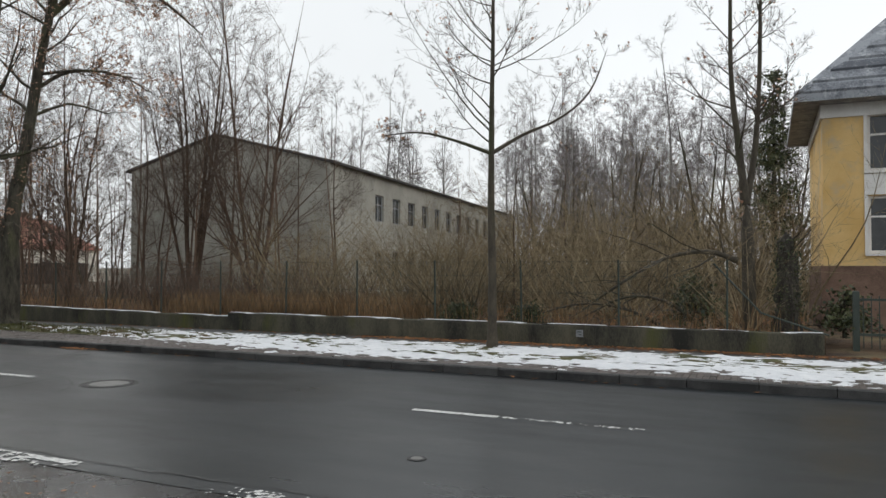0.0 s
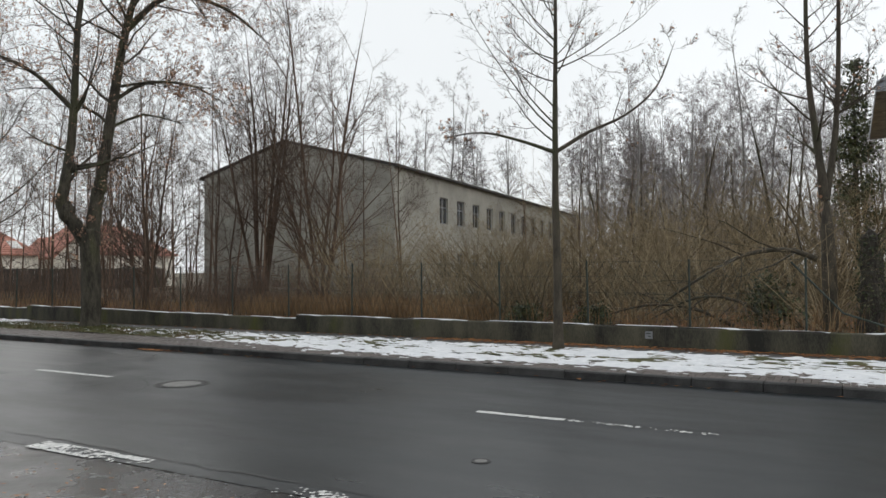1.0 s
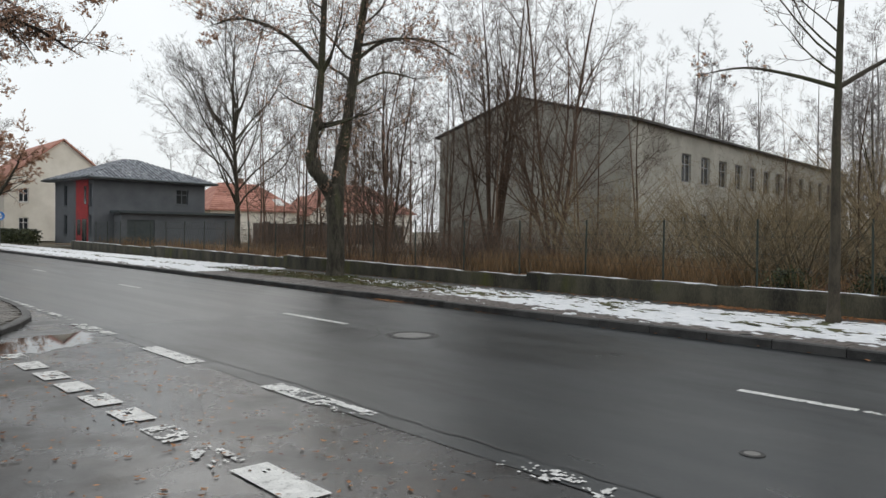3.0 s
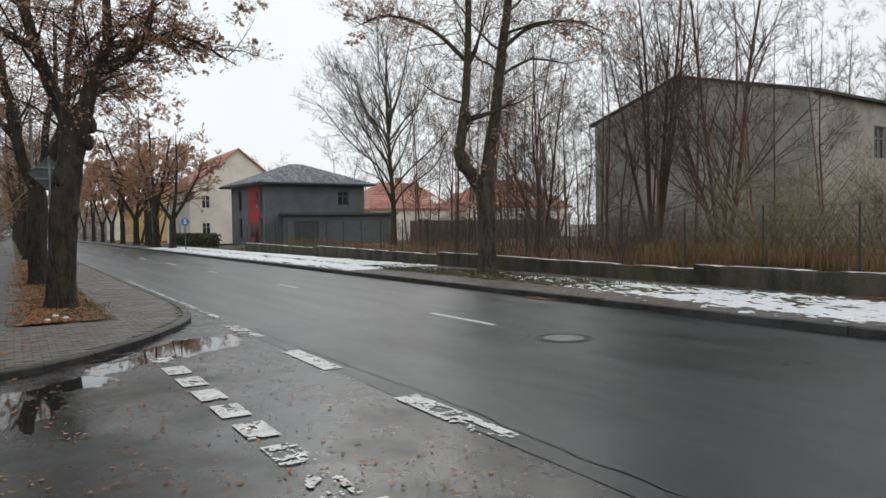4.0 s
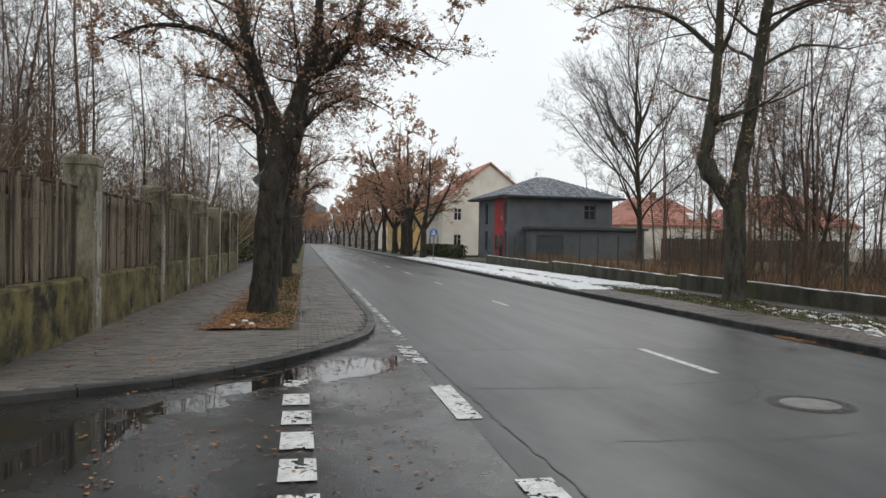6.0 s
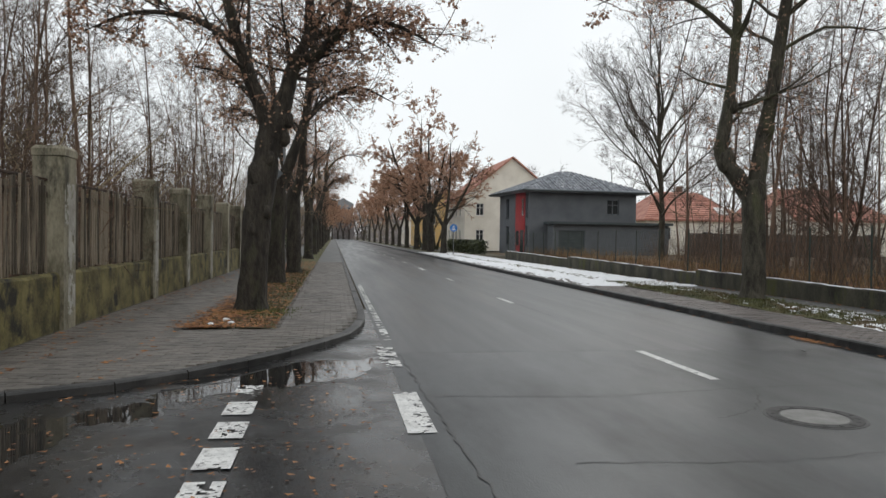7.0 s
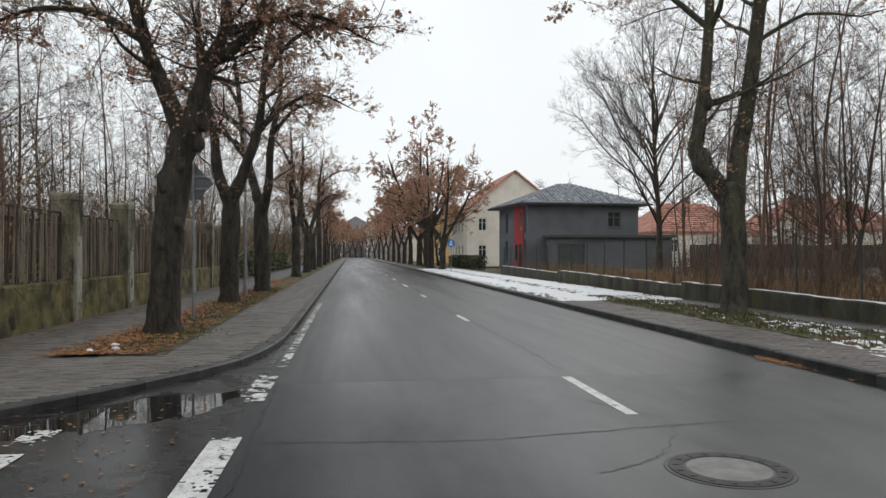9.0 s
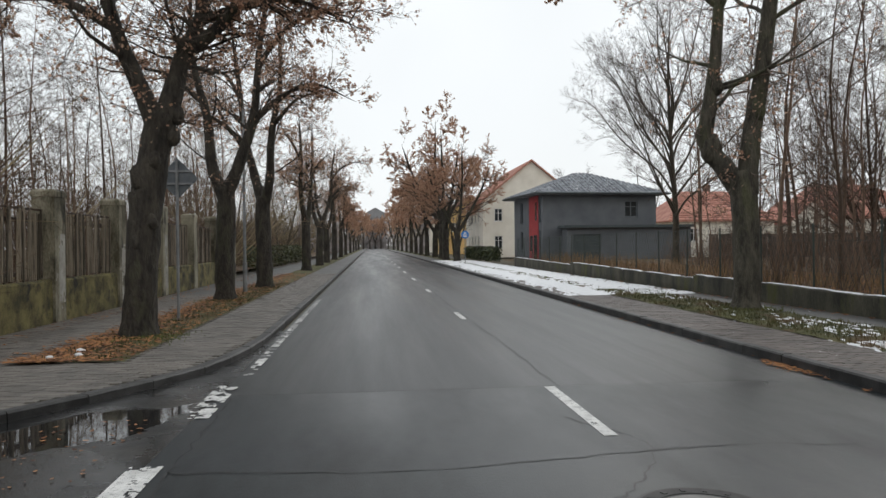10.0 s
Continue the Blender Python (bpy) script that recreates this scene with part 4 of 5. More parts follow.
# the rest of the near row
row_proto = tree("street_tree", (-6.05, 21.2, LOW), [
    ([(0, 0, 0), (0.0, 0, 1.2), (0.05, 0, 2.4), (0.02, 0, 3.2)], 0.29, 0.25, 0, 0.5),
    ([(0.0, 0, 2.9), (-0.35, 0.1, 3.8), (-0.5, 0.2, 5.2), (-0.9, 0.2, 7.0), (-0.9, 0.2, 9.4)], 0.21, 0.05, 13, 0.25),
    ([(0.03, 0, 2.9), (0.45, -0.1, 3.9), (0.85, -0.1, 5.2), (1.0, 0, 7.0), (1.4, 0, 9.6)], 0.22, 0.05, 13, 0.25),
    ([(0.8, -0.1, 5.0), (1.6, 0.2, 5.8), (2.5, 0.3, 6.2), (3.7, 0.3, 5.7)], 0.10, 0.02, 14, 0.2),
    ([(0.95, 0, 6.6), (1.8, -0.3, 7.6), (2.8, -0.5, 8.0), (3.9, -0.6, 7.8)], 0.09, 0.02, 14, 0.2),
    ([(-0.6, 0.2, 5.6), (-1.6, 0.2, 6.4), (-2.8, 0.1, 6.6)], 0.09, 0.02, 12, 0.2)],
    OLD, 13, BARK, TWIG, "old street tree with a dark knotted trunk", sides=10, rough=0.10, group="street trees", shoots=22)
for x, y, turn, s in ((-5.85, 27.4, 150, 1.05), (-5.9, 45.5, 260, 1.0), (-5.9, 57, 20, 1.0), (-5.9, 66, 200, 1.0), (-5.9, 80, 100, 1.05), (-5.9, 97, 300, 1.0)):
    copy_thing(row_proto, pose(x, y, LOW, 0, 0, turn) @ Matrix.Scale(s, 4))

# slender young tree on the snowy verge
tree("young_tree", (6.3, 0.2, PAVE), [
    ([(0, 0, 0), (0.0, 0, 1.5), (-0.02, 0.02, 3.0), (-0.05, 0.0, 4.2), (-0.02, 0.0, 5.4), (0.04, 0.0, 6.6), (0.06, 0.0, 8.2), (0.1, 0, 10.0)], 0.105, 0.02, 26, 0.42),
    ([(-0.05, 0, 4.1), (0.45, -0.55, 4.55), (1.0, -1.2, 4.95), (1.5, -1.75, 5.6), (1.75, -2.1, 6.6)], 0.05, 0.012, 9, 0.2),
    ([(-0.05, 0, 4.1), (-0.5, 0.65, 4.35), (-0.9, 1.3, 4.5), (-1.3, 2.0, 4.4)], 0.045, 0.01, 8, 0.2)],
    YOUNG, 14, BARK_YOUNG, TWIG, "slender young bare street tree standing in thin snow", group="street trees", rough=0.03)

# twin-stemmed tree behind the wall, with a dead ivy-grown stump beside it
tree("maple_tree", (9.4, -4.75, 0.42), [
    ([(0, 0, 0), (0.02, 0.02, 1.5), (0.0, 0.05, 2.9)], 0.17, 0.13, 2, 0.7),
    ([(0.0, 0.05, 2.8), (-0.05, 0.22, 4.3), (-0.1, 0.35, 6.0), (-0.1, 0.32, 9.5)], 0.11, 0.03, 20, 0.15),
    ([(0.0, 0.05, 2.8), (0.1, -0.15, 4.2), (0.1, -0.25, 6.0), (0.15, -0.3, 9.5)], 0.09, 0.03, 16, 0.25)],
    YOUNG, 15, BARK_YOUNG, TWIG, "twin-stemmed bare tree behind the wall", rough=0.04)
tree("tree_stump", (8.95, -5.5, 0.42), [([(0, 0, 0), (0.02, 0, 0.8), (0.05, 0.0, 1.7), (0.02, 0.02, 2.15)], 0.30, 0.15, 3, 0.6)],
     SHRUB, 16, BARK, TWIG, "dead broken stump wrapped in dark ivy", "stump", rough=0.25, sides=10)
g = Geo()
r = random.Random(17)
for _ in range(900):
    a, z = r.uniform(0, 6.28), r.uniform(0.0, 2.0)
    q = 0.27 - 0.06 * z + abs(r.gauss(0, 0.08))
    leaf_at(g, r, Vector((8.97 + q * math.cos(a), -5.5 + q * math.sin(a), 0.45 + z)), 0.045)
tagged(part("ivy", g, LEAF_GREEN), "dark ivy climbing the dead stump", "ivy")

# multi-stemmed maples before the grey block
def clump(name, at, count, height, spread, seed, K, bark, twig, label, r0=0.12, kids=8, begin=0.25, category="tree", group="", turn=0):
    r = random.Random(seed)
    stems = []
    for k in range(count):
        a = 2 * math.pi * k / count + r.uniform(-0.4, 0.4)
        h, s = height * r.uniform(0.75, 1.1), spread * r.uniform(0.5, 1.2)
        stems.append(([(0.10 * math.cos(a), 0.10 * math.sin(a), 0), (s * 0.28 * math.cos(a), s * 0.28 * math.sin(a), h * 0.22),
                       (s * 0.62 * math.cos(a) + r.uniform(-.2, .2), s * 0.62 * math.sin(a) + r.uniform(-.2, .2), h * 0.58), (s * math.cos(a), s * math.sin(a), h)],
                      r0 * r.uniform(0.7, 1.1), r0 * 0.16, kids, begin))
    return tree(name, at, stems, K, seed, bark, twig, label, category, group, sides=7, rough=0.03, turn=turn, steps=3)


clump("maple_tree", (14.0, 15.6, 0.42), 6, 11.0, 1.7, 21, MAPLE, BARK_RED, TWIG, "tall many-stemmed bare tree in the thicket", 0.13, 17, 0.38)
m2 = clump("maple_tree", (13.8, 12.4, 0.42), 4, 12.0, 2.6, 22, MAPLE, BARK_RED, TWIG, "spreading many-stemmed bare tree in the thicket", 0.12, 20, 0.12)
spread = random.Random(123)
limbs = [([(0, 0, 0), (0.0, 0, 3), (-0.2, 0, 6), (-0.35, 0, 10), (-0.2, 0, 14)], 0.21, 0.03, 22, 0.25)]
for k in range(16):
    z = 2.4 + 0.36 * k
    az = radians(180 + spread.uniform(-55, 55)) if k % 3 else radians(spread.uniform(-60, 60))
    reach = (6.6 - 0.26 * k) * spread.uniform(0.7, 1.1)
    c, q, rise_by = math.cos(az), math.sin(az), spread.uniform(4.0, 7.0) + 0.1 * k
    wob = lambda: spread.uniform(-0.35, 0.35)
    limbs.append(([(-0.03 * z, 0, z), (reach * 0.22 * c + wob(), reach * 0.22 * q, z + rise_by * 0.22), (reach * 0.52 * c + wob(), reach * 0.52 * q + wob(), z + rise_by * 0.50),
                   (reach * 0.80 * c, reach * 0.80 * q + wob(), z + rise_by * 0.82), (reach * c + wob(), reach * q, z + rise_by * 0.96)], 0.072, 0.010, 19, 0.2))
tree("maple_tree", (14.4, 38, 0.40), limbs, MAPLE, 23, BARK_YOUNG, TWIG_TWO, "large spreading bare tree with fine ascending branches")
copy_thing(m2, pose(20, 30, 0.42, 0, 0, 40) @ Matrix.Scale(1.1, 4))
copy_thing(m2, pose(-15, 24, 0.35, 0, 0, 70))

# saplings fill the woods
protos = []
for k in range(4):
    protos.append(tree("sapling", (12 + k * 0.9, 20 + 2 * k, 0.40), [([(0, 0, 0), (0.05, 0.03, 2.0), (-0.1 + 0.1 * k, 0.1, 4.5), (0.25 - 0.3 * k, -0.25 * k, 8.0 + 0.5 * k)], 0.055, 0.010, 18, 0.2)],
                      SAPLING, 30 + k, BARK_RED, TWIG, "thin bare sapling in the overgrown plot", group="saplings", sides=6, rough=0.02, steps=3))
r = random.Random(8)
def plant(count, xs, ys, z, skip=lambda x, y: False, smin=0.7, smax=1.25, what=None):
    for _ in range(count):
        for _try in range(20):
            x, y = r.uniform(*xs), r.uniform(*ys)
            if not skip(x, y):
                break
        s = r.uniform(smin, smax)
        copy_thing((what or protos)[r.randrange(len(what or protos))], pose(x, y, z, r.uniform(-4, 4), r.uniform(-4, 4), r.uniform(0, 360)) @ Matrix.Scale(s, 4))


in_block = lambda x, y: x > 20.5 and 12.5 < y < 32
before_block = lambda x, y: y < 19 and 10 < x < 22
clear_view = lambda x, y: in_block(x, y) or before_block(x, y) or x < -1.3 + 0.43 * y
plant(31, (8.8, 20), (11, 48), 0.38, clear_view, 0.85, 1.45)
plant(9, (11, 20), (9, 19), 0.38, in_block, 0.8, 1.2)
plant(18, (18, 40), (32, 49), 0.38, clear_view, 0.9, 1.4)
plant(5, (12, 22), (-2, 10), 0.38, in_block, 0.5, 0.9)
plant(60, (-20, -9.8), (10, 62), 0.30, smin=0.8, smax=1.45)
plant(44, (-22, -9.8), (8, 26), 0.30, smin=0.7, smax=1.3)

# shrubs and brush behind the wall
shrubs = []
for k in range(4):
    shrubs.append(clump("shrub", (10.0 + 0.5 * k, 6.0 - 3 * k, 0.40), 10, 2.3 + 0.25 * k, 2.5, 50 + k, SHRUB, TWIG_TAN, TWIG_TAN, "arching tan-brown leafless shrub behind the wall", 0.024, 6, 0.15, "shrub", "shrubs"))
plant(44, (8.9, 15), (-5.5, 9.5), 0.36, smin=0.55, smax=1.05, what=shrubs)
plant(34, (-19, -10.5), (7, 50), 0.33, smin=1.0, smax=1.8, what=shrubs)
to_windows = lambda x, y: 0.32 * (x + 8) - 5 < y
plant(48, (13, 36), (-6, 9), 0.36, to_windows, smin=0.9, smax=1.8, what=shrubs)
plant(34, (12, 24), (-1, 12), 0.36, smin=0.7, smax=1.2, what=shrubs)
low = [clump("brushwood", (9.4, 12 + 4 * k, 0.40), 11, 1.5, 0.9, 60 + k, SHRUB, BARK_RED, BARK_RED, "low red-brown brushwood in the woods", 0.010, 5, 0.1, "shrub", "brushwood") for k in range(2)]
plant(85, (8.4, 18), (10, 47), 0.38, lambda x, y: x < -2.5 + 0.43 * y, smin=0.6, smax=1.1, what=low)
plant(46, (8.6, 14), (2, 16), 0.36, smin=0.6, smax=1.15, what=low)
plant(85, (-15, -9.4), (6, 55), 0.33, smin=1.2, smax=2.3, what=low)

# woods in the distance
birch = tree("birch_tree", (44, 12, 0.3), [([(0, 0, 0), (0.1, 0, 4), (0, 0.2, 9), (0.2, 0, 14)], 0.13, 0.02, 24, 0.2)], BIRCH, 71, BARK_BIRCH, TWIG_GREY, "tall grey birch with hanging twigs", group="far woods", sides=6, rough=0.02)
ash = clump("far_tree", (36, 2, 0.3), 2, 10, 2.4, 72, FAR, BARK_YOUNG, TWIG_GREY, "bare grey tree of the far woods", 0.16, 14, 0.15, "tree", "far woods")
plant(26, (64, 88), (14, 46), 0.2, smin=1.2, smax=1.7, what=[birch])
plant(58, (26, 60), (-7, 15), 0.2, lambda x, y: 0.30 * (x + 8) - 5 < y, smin=0.7, smax=1.1, what=[ash, birch, ash, ash])
plant(14, (62, 86), (4, 16), 0.2, smin=1.1, smax=1.5, what=[birch])
plant(8, (24, 60), (36, 49), 0.2, smin=0.8, smax=1.1, what=[ash])
plant(13, (-46, -20), (8, 110), 0.2, smin=0.9, smax=1.3, what=[ash])
plant(12, (-24, -10), (58, 150), 0.2, smin=0.7, smax=1.1, what=[ash])
plant(8, (-60, 70), (255, 330), 0.0, lambda x, y: -6 < x < 6, 1.0, 1.6, [ash])
plant(12, (-24, -8.5), (90, 340), 0.0, smin=2.0, smax=3.4, what=shrubs)
plant(22, (-14, -9.6), (38, 105), 0.2, smin=1.3, smax=2.4, what=shrubs)
plant(22, (-16, -9.6), (36, 100), 0.2, smin=0.8, smax=1.3)
plant(12, (7.5, 26), (150, 340), 0.0, smin=2.0, smax=3.4, what=shrubs)
copy_thing(ash, pose(8.2, 88, 0.1, 0, 0, 40) @ Matrix.Scale(1.25, 4))
copy_thing(ash, pose(7.6, 97, 0.1, 0, 0, 140) @ Matrix.Scale(1.3, 4))
plant(6, (24, 60), (88, 130), 0.0, smin=1.0, smax=1.4, what=[ash])

# wooded rise closing the end of the street; its haze is in the twig colour
rise = random.Random(77)
g = Geo()
for _ in range(1500):
    x, y = rise.uniform(-130, 150), rise.uniform(345, 385)
    h = 9 + 5 * nz(x, 0, 5, 0.03) + (y - 345) * 0.16
    g.tube([Vector((x, y, -0.2)), Vector((x + rise.uniform(-0.6, 0.6), y, h * 0.9))], [0.16, 0.05], 3)
    for _k in range(16):
        leaf_at(g, rise, Vector((x + rise.gauss(0, 1.6), y + rise.gauss(0, 1.2), h * rise.uniform(0.12, 1.06))), rise.uniform(0.5, 1.5))
structure("far_woods", g, FARWOOD_HAZY, "bare woods closing the end of the street, mist put into their colour", "woods", "stuff")
for x0, x1, y0, y1, seed in ((8.5, 30, 150, 335, 5), (-34, -8.8, 110, 335, 6)):
    g = Geo()
    for _ in range(420):
        x, y = x0 + (x1 - x0) * rise.random(), y0 + (y1 - y0) * rise.random()
        h = rise.uniform(1.5, 5.5)
        for _k in range(22):
            leaf_at(g, rise, Vector((x + rise.gauss(0, 0.9), y + rise.gauss(0, 0.9), h * rise.random())), rise.uniform(0.25, 0.7))
    structure("far_thicket", g, FARWOOD_HAZY, "bare thicket and hedges far along the street, paled by painted haze", "thicket", "stuff")

# brown-leaved street trees further along the far side
brown = tree("street_tree", (5.6, 64, PAVE), [
    ([(0, 0, 0), (0.0, 0, 1.2), (0.05, 0, 2.6)], 0.30, 0.26, 0, 0.5),
    ([(0.0, 0, 2.4), (-0.9, 0.3, 4.0), (-1.9, 0.5, 6.3), (-2.6, 0.6, 8.4)], 0.18, 0.05, 11, 0.2),
    ([(0.03, 0, 2.4), (0.3, -0.1, 4.3), (0.5, -0.1, 7.0), (0.5, 0, 10.4)], 0.19, 0.05, 12, 0.2),
    ([(0.03, 0, 2.4), (1.1, -0.3, 4.2), (2.2, -0.6, 6.4), (3.0, -0.7, 8.6)], 0.17, 0.05, 11, 0.2)],
    BROWN, 81, BARK, TWIG, "street tree still full of rust-brown leaves", group="brown street trees", sides=8)
FAR_BROWN = Kind(2, (12, 14), (0.46, 0.46), (58, 50), (0.06, 0.06, 0.04), (0.09, 0.14, 0.16), (4, 3, 1), (5, 3, 3), leaf=0.945, leaf_size=0.2, fat=3.0)
brown_far = tree("street_tree", (5.3, 106, PAVE), [
    ([(0, 0, 0), (0.0, 0, 1.2), (0.05, 0, 2.6)], 0.32, 0.28, 0, 0.5),
    ([(0.0, 0, 2.4), (-0.8, 0.1, 4.6), (-1.4, 0.2, 7.5), (-1.9, 0.2, 10.5)], 0.2, 0.05, 11, 0.2),
    ([(0.03, 0, 2.4), (0.8, -0.1, 5.0), (1.5, -0.1, 8.2), (1.9, 0, 11.6)], 0.2, 0.05, 12, 0.2)],
    FAR_BROWN, 82, BARK, TWIG, "distant street tree with rust-brown leaves", group="brown street trees", sides=6)
for x, y, turn, s in ((5.2, 70, 120, 1.2), (5.6, 77, 200, 1.4), (5.5, 85, 30, 1.2), (5.3, 95, 90, 1.1), (5.3, 118, 160, 1.1), (5.3, 132, 260, 1.2), (5.3, 150, 50, 1.0), (5.3, 172, 140, 1.1),
                      (-6.0, 118, 80, 0.9), (-6.0, 145, 80, 0.9), (-6.0, 172, 80, 0.9), (5.3, 198, 80, 1.1), (-6, 200, 200, 1.0), (5.3, 235, 20, 1.2), (-6, 240, 20, 1.2), (4.6, 280, 20, 1.2), (-5, 290, 110, 1.2), (2.5, 330, 60, 1.2), (-2.5, 338, 200, 1.3), (0, 345, 10, 1.3)):
    copy_thing(brown if y < 100 else brown_far, pose(x, y, PAVE, 0, 0, turn) @ Matrix.Scale(s if y < 100 else 0.9 * s, 4))


# ---- tall dry grass ----
def blades(count, spot, h0, h1, seed):
    q = random.Random(seed)
    g = Geo()
    for _ in range(count):
        x, y, z = spot(q)
        h, a, lean = q.uniform(h0, h1), q.uniform(0, 6.28), q.uniform(0.05, 0.5)
        w = 0.006
        dx, dy = math.cos(a), math.sin(a)
        p = Vector((x, y, z))
        g.add([(x - dy * w, y + dx * w, z), (x + dy * w, y - dx * w, z), (x + dx * lean * h * 0.4 + dy * w, y + dy * lean * h * 0.4 - dx * w, z + h * 0.6),
               (x + dx * lean * h * 0.4 - dy * w, y + dy * lean * h * 0.4 + dx * w, z + h * 0.6), (x + dx * lean * h, y + dy * lean * h, z + h)], ((0, 1, 2, 3), (3, 2, 4)))
    return g


structure("dry_grass", blades(12000, lambda q: (q.uniform(7.9, 10.5), q.uniform(3, 11) if q.random() < 0.6 else q.uniform(-6, 45), 0.36), 0.25, 0.85, 1), STRAW, "tall bleached grass behind the wall", "grass", "stuff")
structure("verge_grass", blades(5000, lambda q: (q.uniform(4.75, 6.45), q.uniform(9, 22), PAVE), 0.03, 0.10, 2), GRASSY, "short winter grass on the far verge", "grass", "stuff")
def tree_foot(q):
    x, y, z = q.choice(((6.2, 15.2, PAVE), (-5.75, 12.6, LOW), (-6.05, 21.0, LOW)))
    return x + q.gauss(0, 0.32), y + q.gauss(0, 0.36), z


structure("moss", blades(2600, tree_foot, 0.02, 0.07, 4), MOSS, "green moss and grass round the tree feet", "grass", "stuff")
structure("verge_grass", blades(4000, lambda q: (q.uniform(-6.45, -5.25), q.uniform(10.1, 30), LOW), 0.03, 0.09, 3), GRASSY, "short winter grass on the near verge", "grass", "stuff")


# ---- buildings ----
def wall_with_windows(house, m, w, h, thick, holes, material, name="wall"):
    """A wall in the xz plane of m, facing -y, with window openings cut through: holes are (x0, z0, x1, z1)."""
    xs = sorted({0.0, w, *[v for q in holes for v in (q[0], q[2])]})
    zs = sorted({0.0, h, *[v for q in holes for v in (q[1], q[3])]})
    g = Geo()
    for a, b in zip(xs, xs[1:]):
        for c, d in zip(zs, zs[1:]):
            if not any(q[0] <= a and b <= q[2] and q[1] <= c and d <= q[3] for q in holes):
                g.box(a, 0, c, b, thick, d, m)
    g.weld()
    return part(name, g, material, house)


def window(house, m, x0, z0, x1, z1, frame_mat=WHITE, bars=1, sill=True):
    q = Geo()
    t = 0.07
    for a in ((x0, z0, x0 + t, z1), (x1 - t, z0, x1, z1), (x0 + t, z1 - t, x1 - t, z1), (x0 + t, z0, x1 - t, z0 + t)):
        q.box(a[0], 0.10, a[1], a[2], 0.17, a[3], m)
    if bars:
        q.box((x0 + x1) / 2 - 0.035, 0.10, z0 + t, (x0 + x1) / 2 + 0.035, 0.17, z1 - t, m)
        zz = z0 + (z1 - z0) * 0.62
        q.box(x0 + t, 0.105, zz, (x0 + x1) / 2 - 0.035, 0.165, zz + 0.05, m)
        q.box((x0 + x1) / 2 + 0.035, 0.105, zz, x1 - t, 0.165, zz + 0.05, m)
    wi = part("window", q, frame_mat, house)
    q = Geo()
    q.box(x0 + t, 0.13, z0 + t, x1 - t, 0.14, z1 - t, m)
    part("pane", q, GLASS, wi)
    if sill:
        q = Geo()
        q.box(x0 - 0.08, -0.08, z0 - 0.07, x1 + 0.08, 0.098, z0 - 0.004, m)
        part("sill", q, frame_mat, wi)


def face(ox, oy, oz, turn):
    return pose(ox, oy, oz, 0, 0, turn)


def gable_house(name, at, turn, w, d, eave, ridge, wall_mat, roof_mat, front, side, label, plinth=None, overhang=0.35):
    """Gable towards -y: w wide, d deep; front and side are window holes."""
    ho = thing(name, at, label, "house", "", turn)
    wall_with_windows(ho, face(0, 0, 0, 0), w, eave, 0.3, front, wall_mat)
    wall_with_windows(ho, face(0, d - 0.3, 0, -90), d - 0.6, eave, 0.3, side, wall_mat)
    g = Geo()
    g.box(w - 0.3, 0.3, 0, w, d, eave)
    g.box(0, d - 0.3, 0, w - 0.3, d, eave)
    part("wall", g, wall_mat, ho)
    for y in (0.0, d - 0.3):
        g = Geo()
        g.add([(0, y, eave), (w, y, eave), (w / 2, y, ridge), (0, y + 0.3, eave), (w, y + 0.3, eave), (w / 2, y + 0.3, ridge)], ((0, 1, 2), (5, 4, 3), (0, 2, 5, 3), (1, 4, 5, 2)))
        part("gable", g, wall_mat, ho)
    s = (ridge - eave) / (w / 2)
    for sgn, x0 in ((-1, -overhang), (1, w + overhang)):
        z0 = eave - overhang * s
        t, y1 = 0.16, d + overhang
        rows = int(math.hypot(w / 2 + overhang, ridge - z0) / 0.34)
        prof = [(w / 2, ridge + 0.02), (x0, z0 + 0.02)]
        for k in range(rows):
            for u, up in ((k / rows, 0.05), ((k + 1) / rows, 0.012)):
                prof.append((x0 + (w / 2 - x0) * u, z0 + 0.02 + t + (ridge - z0) * u + up))
        g = Geo()
        n = len(prof)
        g.add([(x, -overhang, z) for x, z in prof] + [(x, y1, z) for x, z in prof],
              [(j, (j + 1) % n, n + (j + 1) % n, n + j) for j in range(n)] + [tuple(range(n)), tuple(reversed(range(n, 2 * n)))])
        part("roof", g, roof_mat, ho)
    for q in front:
        window(ho, face(0, 0, 0, 0), *q)
    for q in side:
        window(ho, face(0, d - 0.3, 0, -90), *q)
    return ho


# long two-storey block, its gable towards the road
block = thing("apartment_block", (22.0, 14.4, 0.2), "long derelict two-storey grey block behind bare trees", "building", "", 5.6)
L, W, EV, RI = 40.0, 11.9, 6.75, 8.4
holes = [(5.5 + 2.55 * k, z, 6.7 + 2.55 * k, z + 1.5) for k in range(13) for z in (1.1, 4.2)]
wall_with_windows(block, face(0, 0, 0, 0), L, EV, 0.35, holes, BLOCKWALL)
wall_with_windows(block, face(0, W - 0.35, 0, -90), W - 0.7, EV, 0.35, [], BLOCKWALL)
g = Geo()
g.box(L - 0.35, 0.35, 0, L, W, EV)
g.box(0, W - 0.35, 0, L - 0.35, W, EV)
for x in (0.0, L - 0.35):
    g.add([(x, 0, EV), (x, W, EV), (x, W * 0.55, RI), (x + 0.35, 0, EV), (x + 0.35, W, EV), (x + 0.35, W * 0.55, RI)], ((0, 2, 1), (3, 4, 5), (0, 3, 5, 2), (1, 2, 5, 4)))
part("wall", g, BLOCKWALL, block)
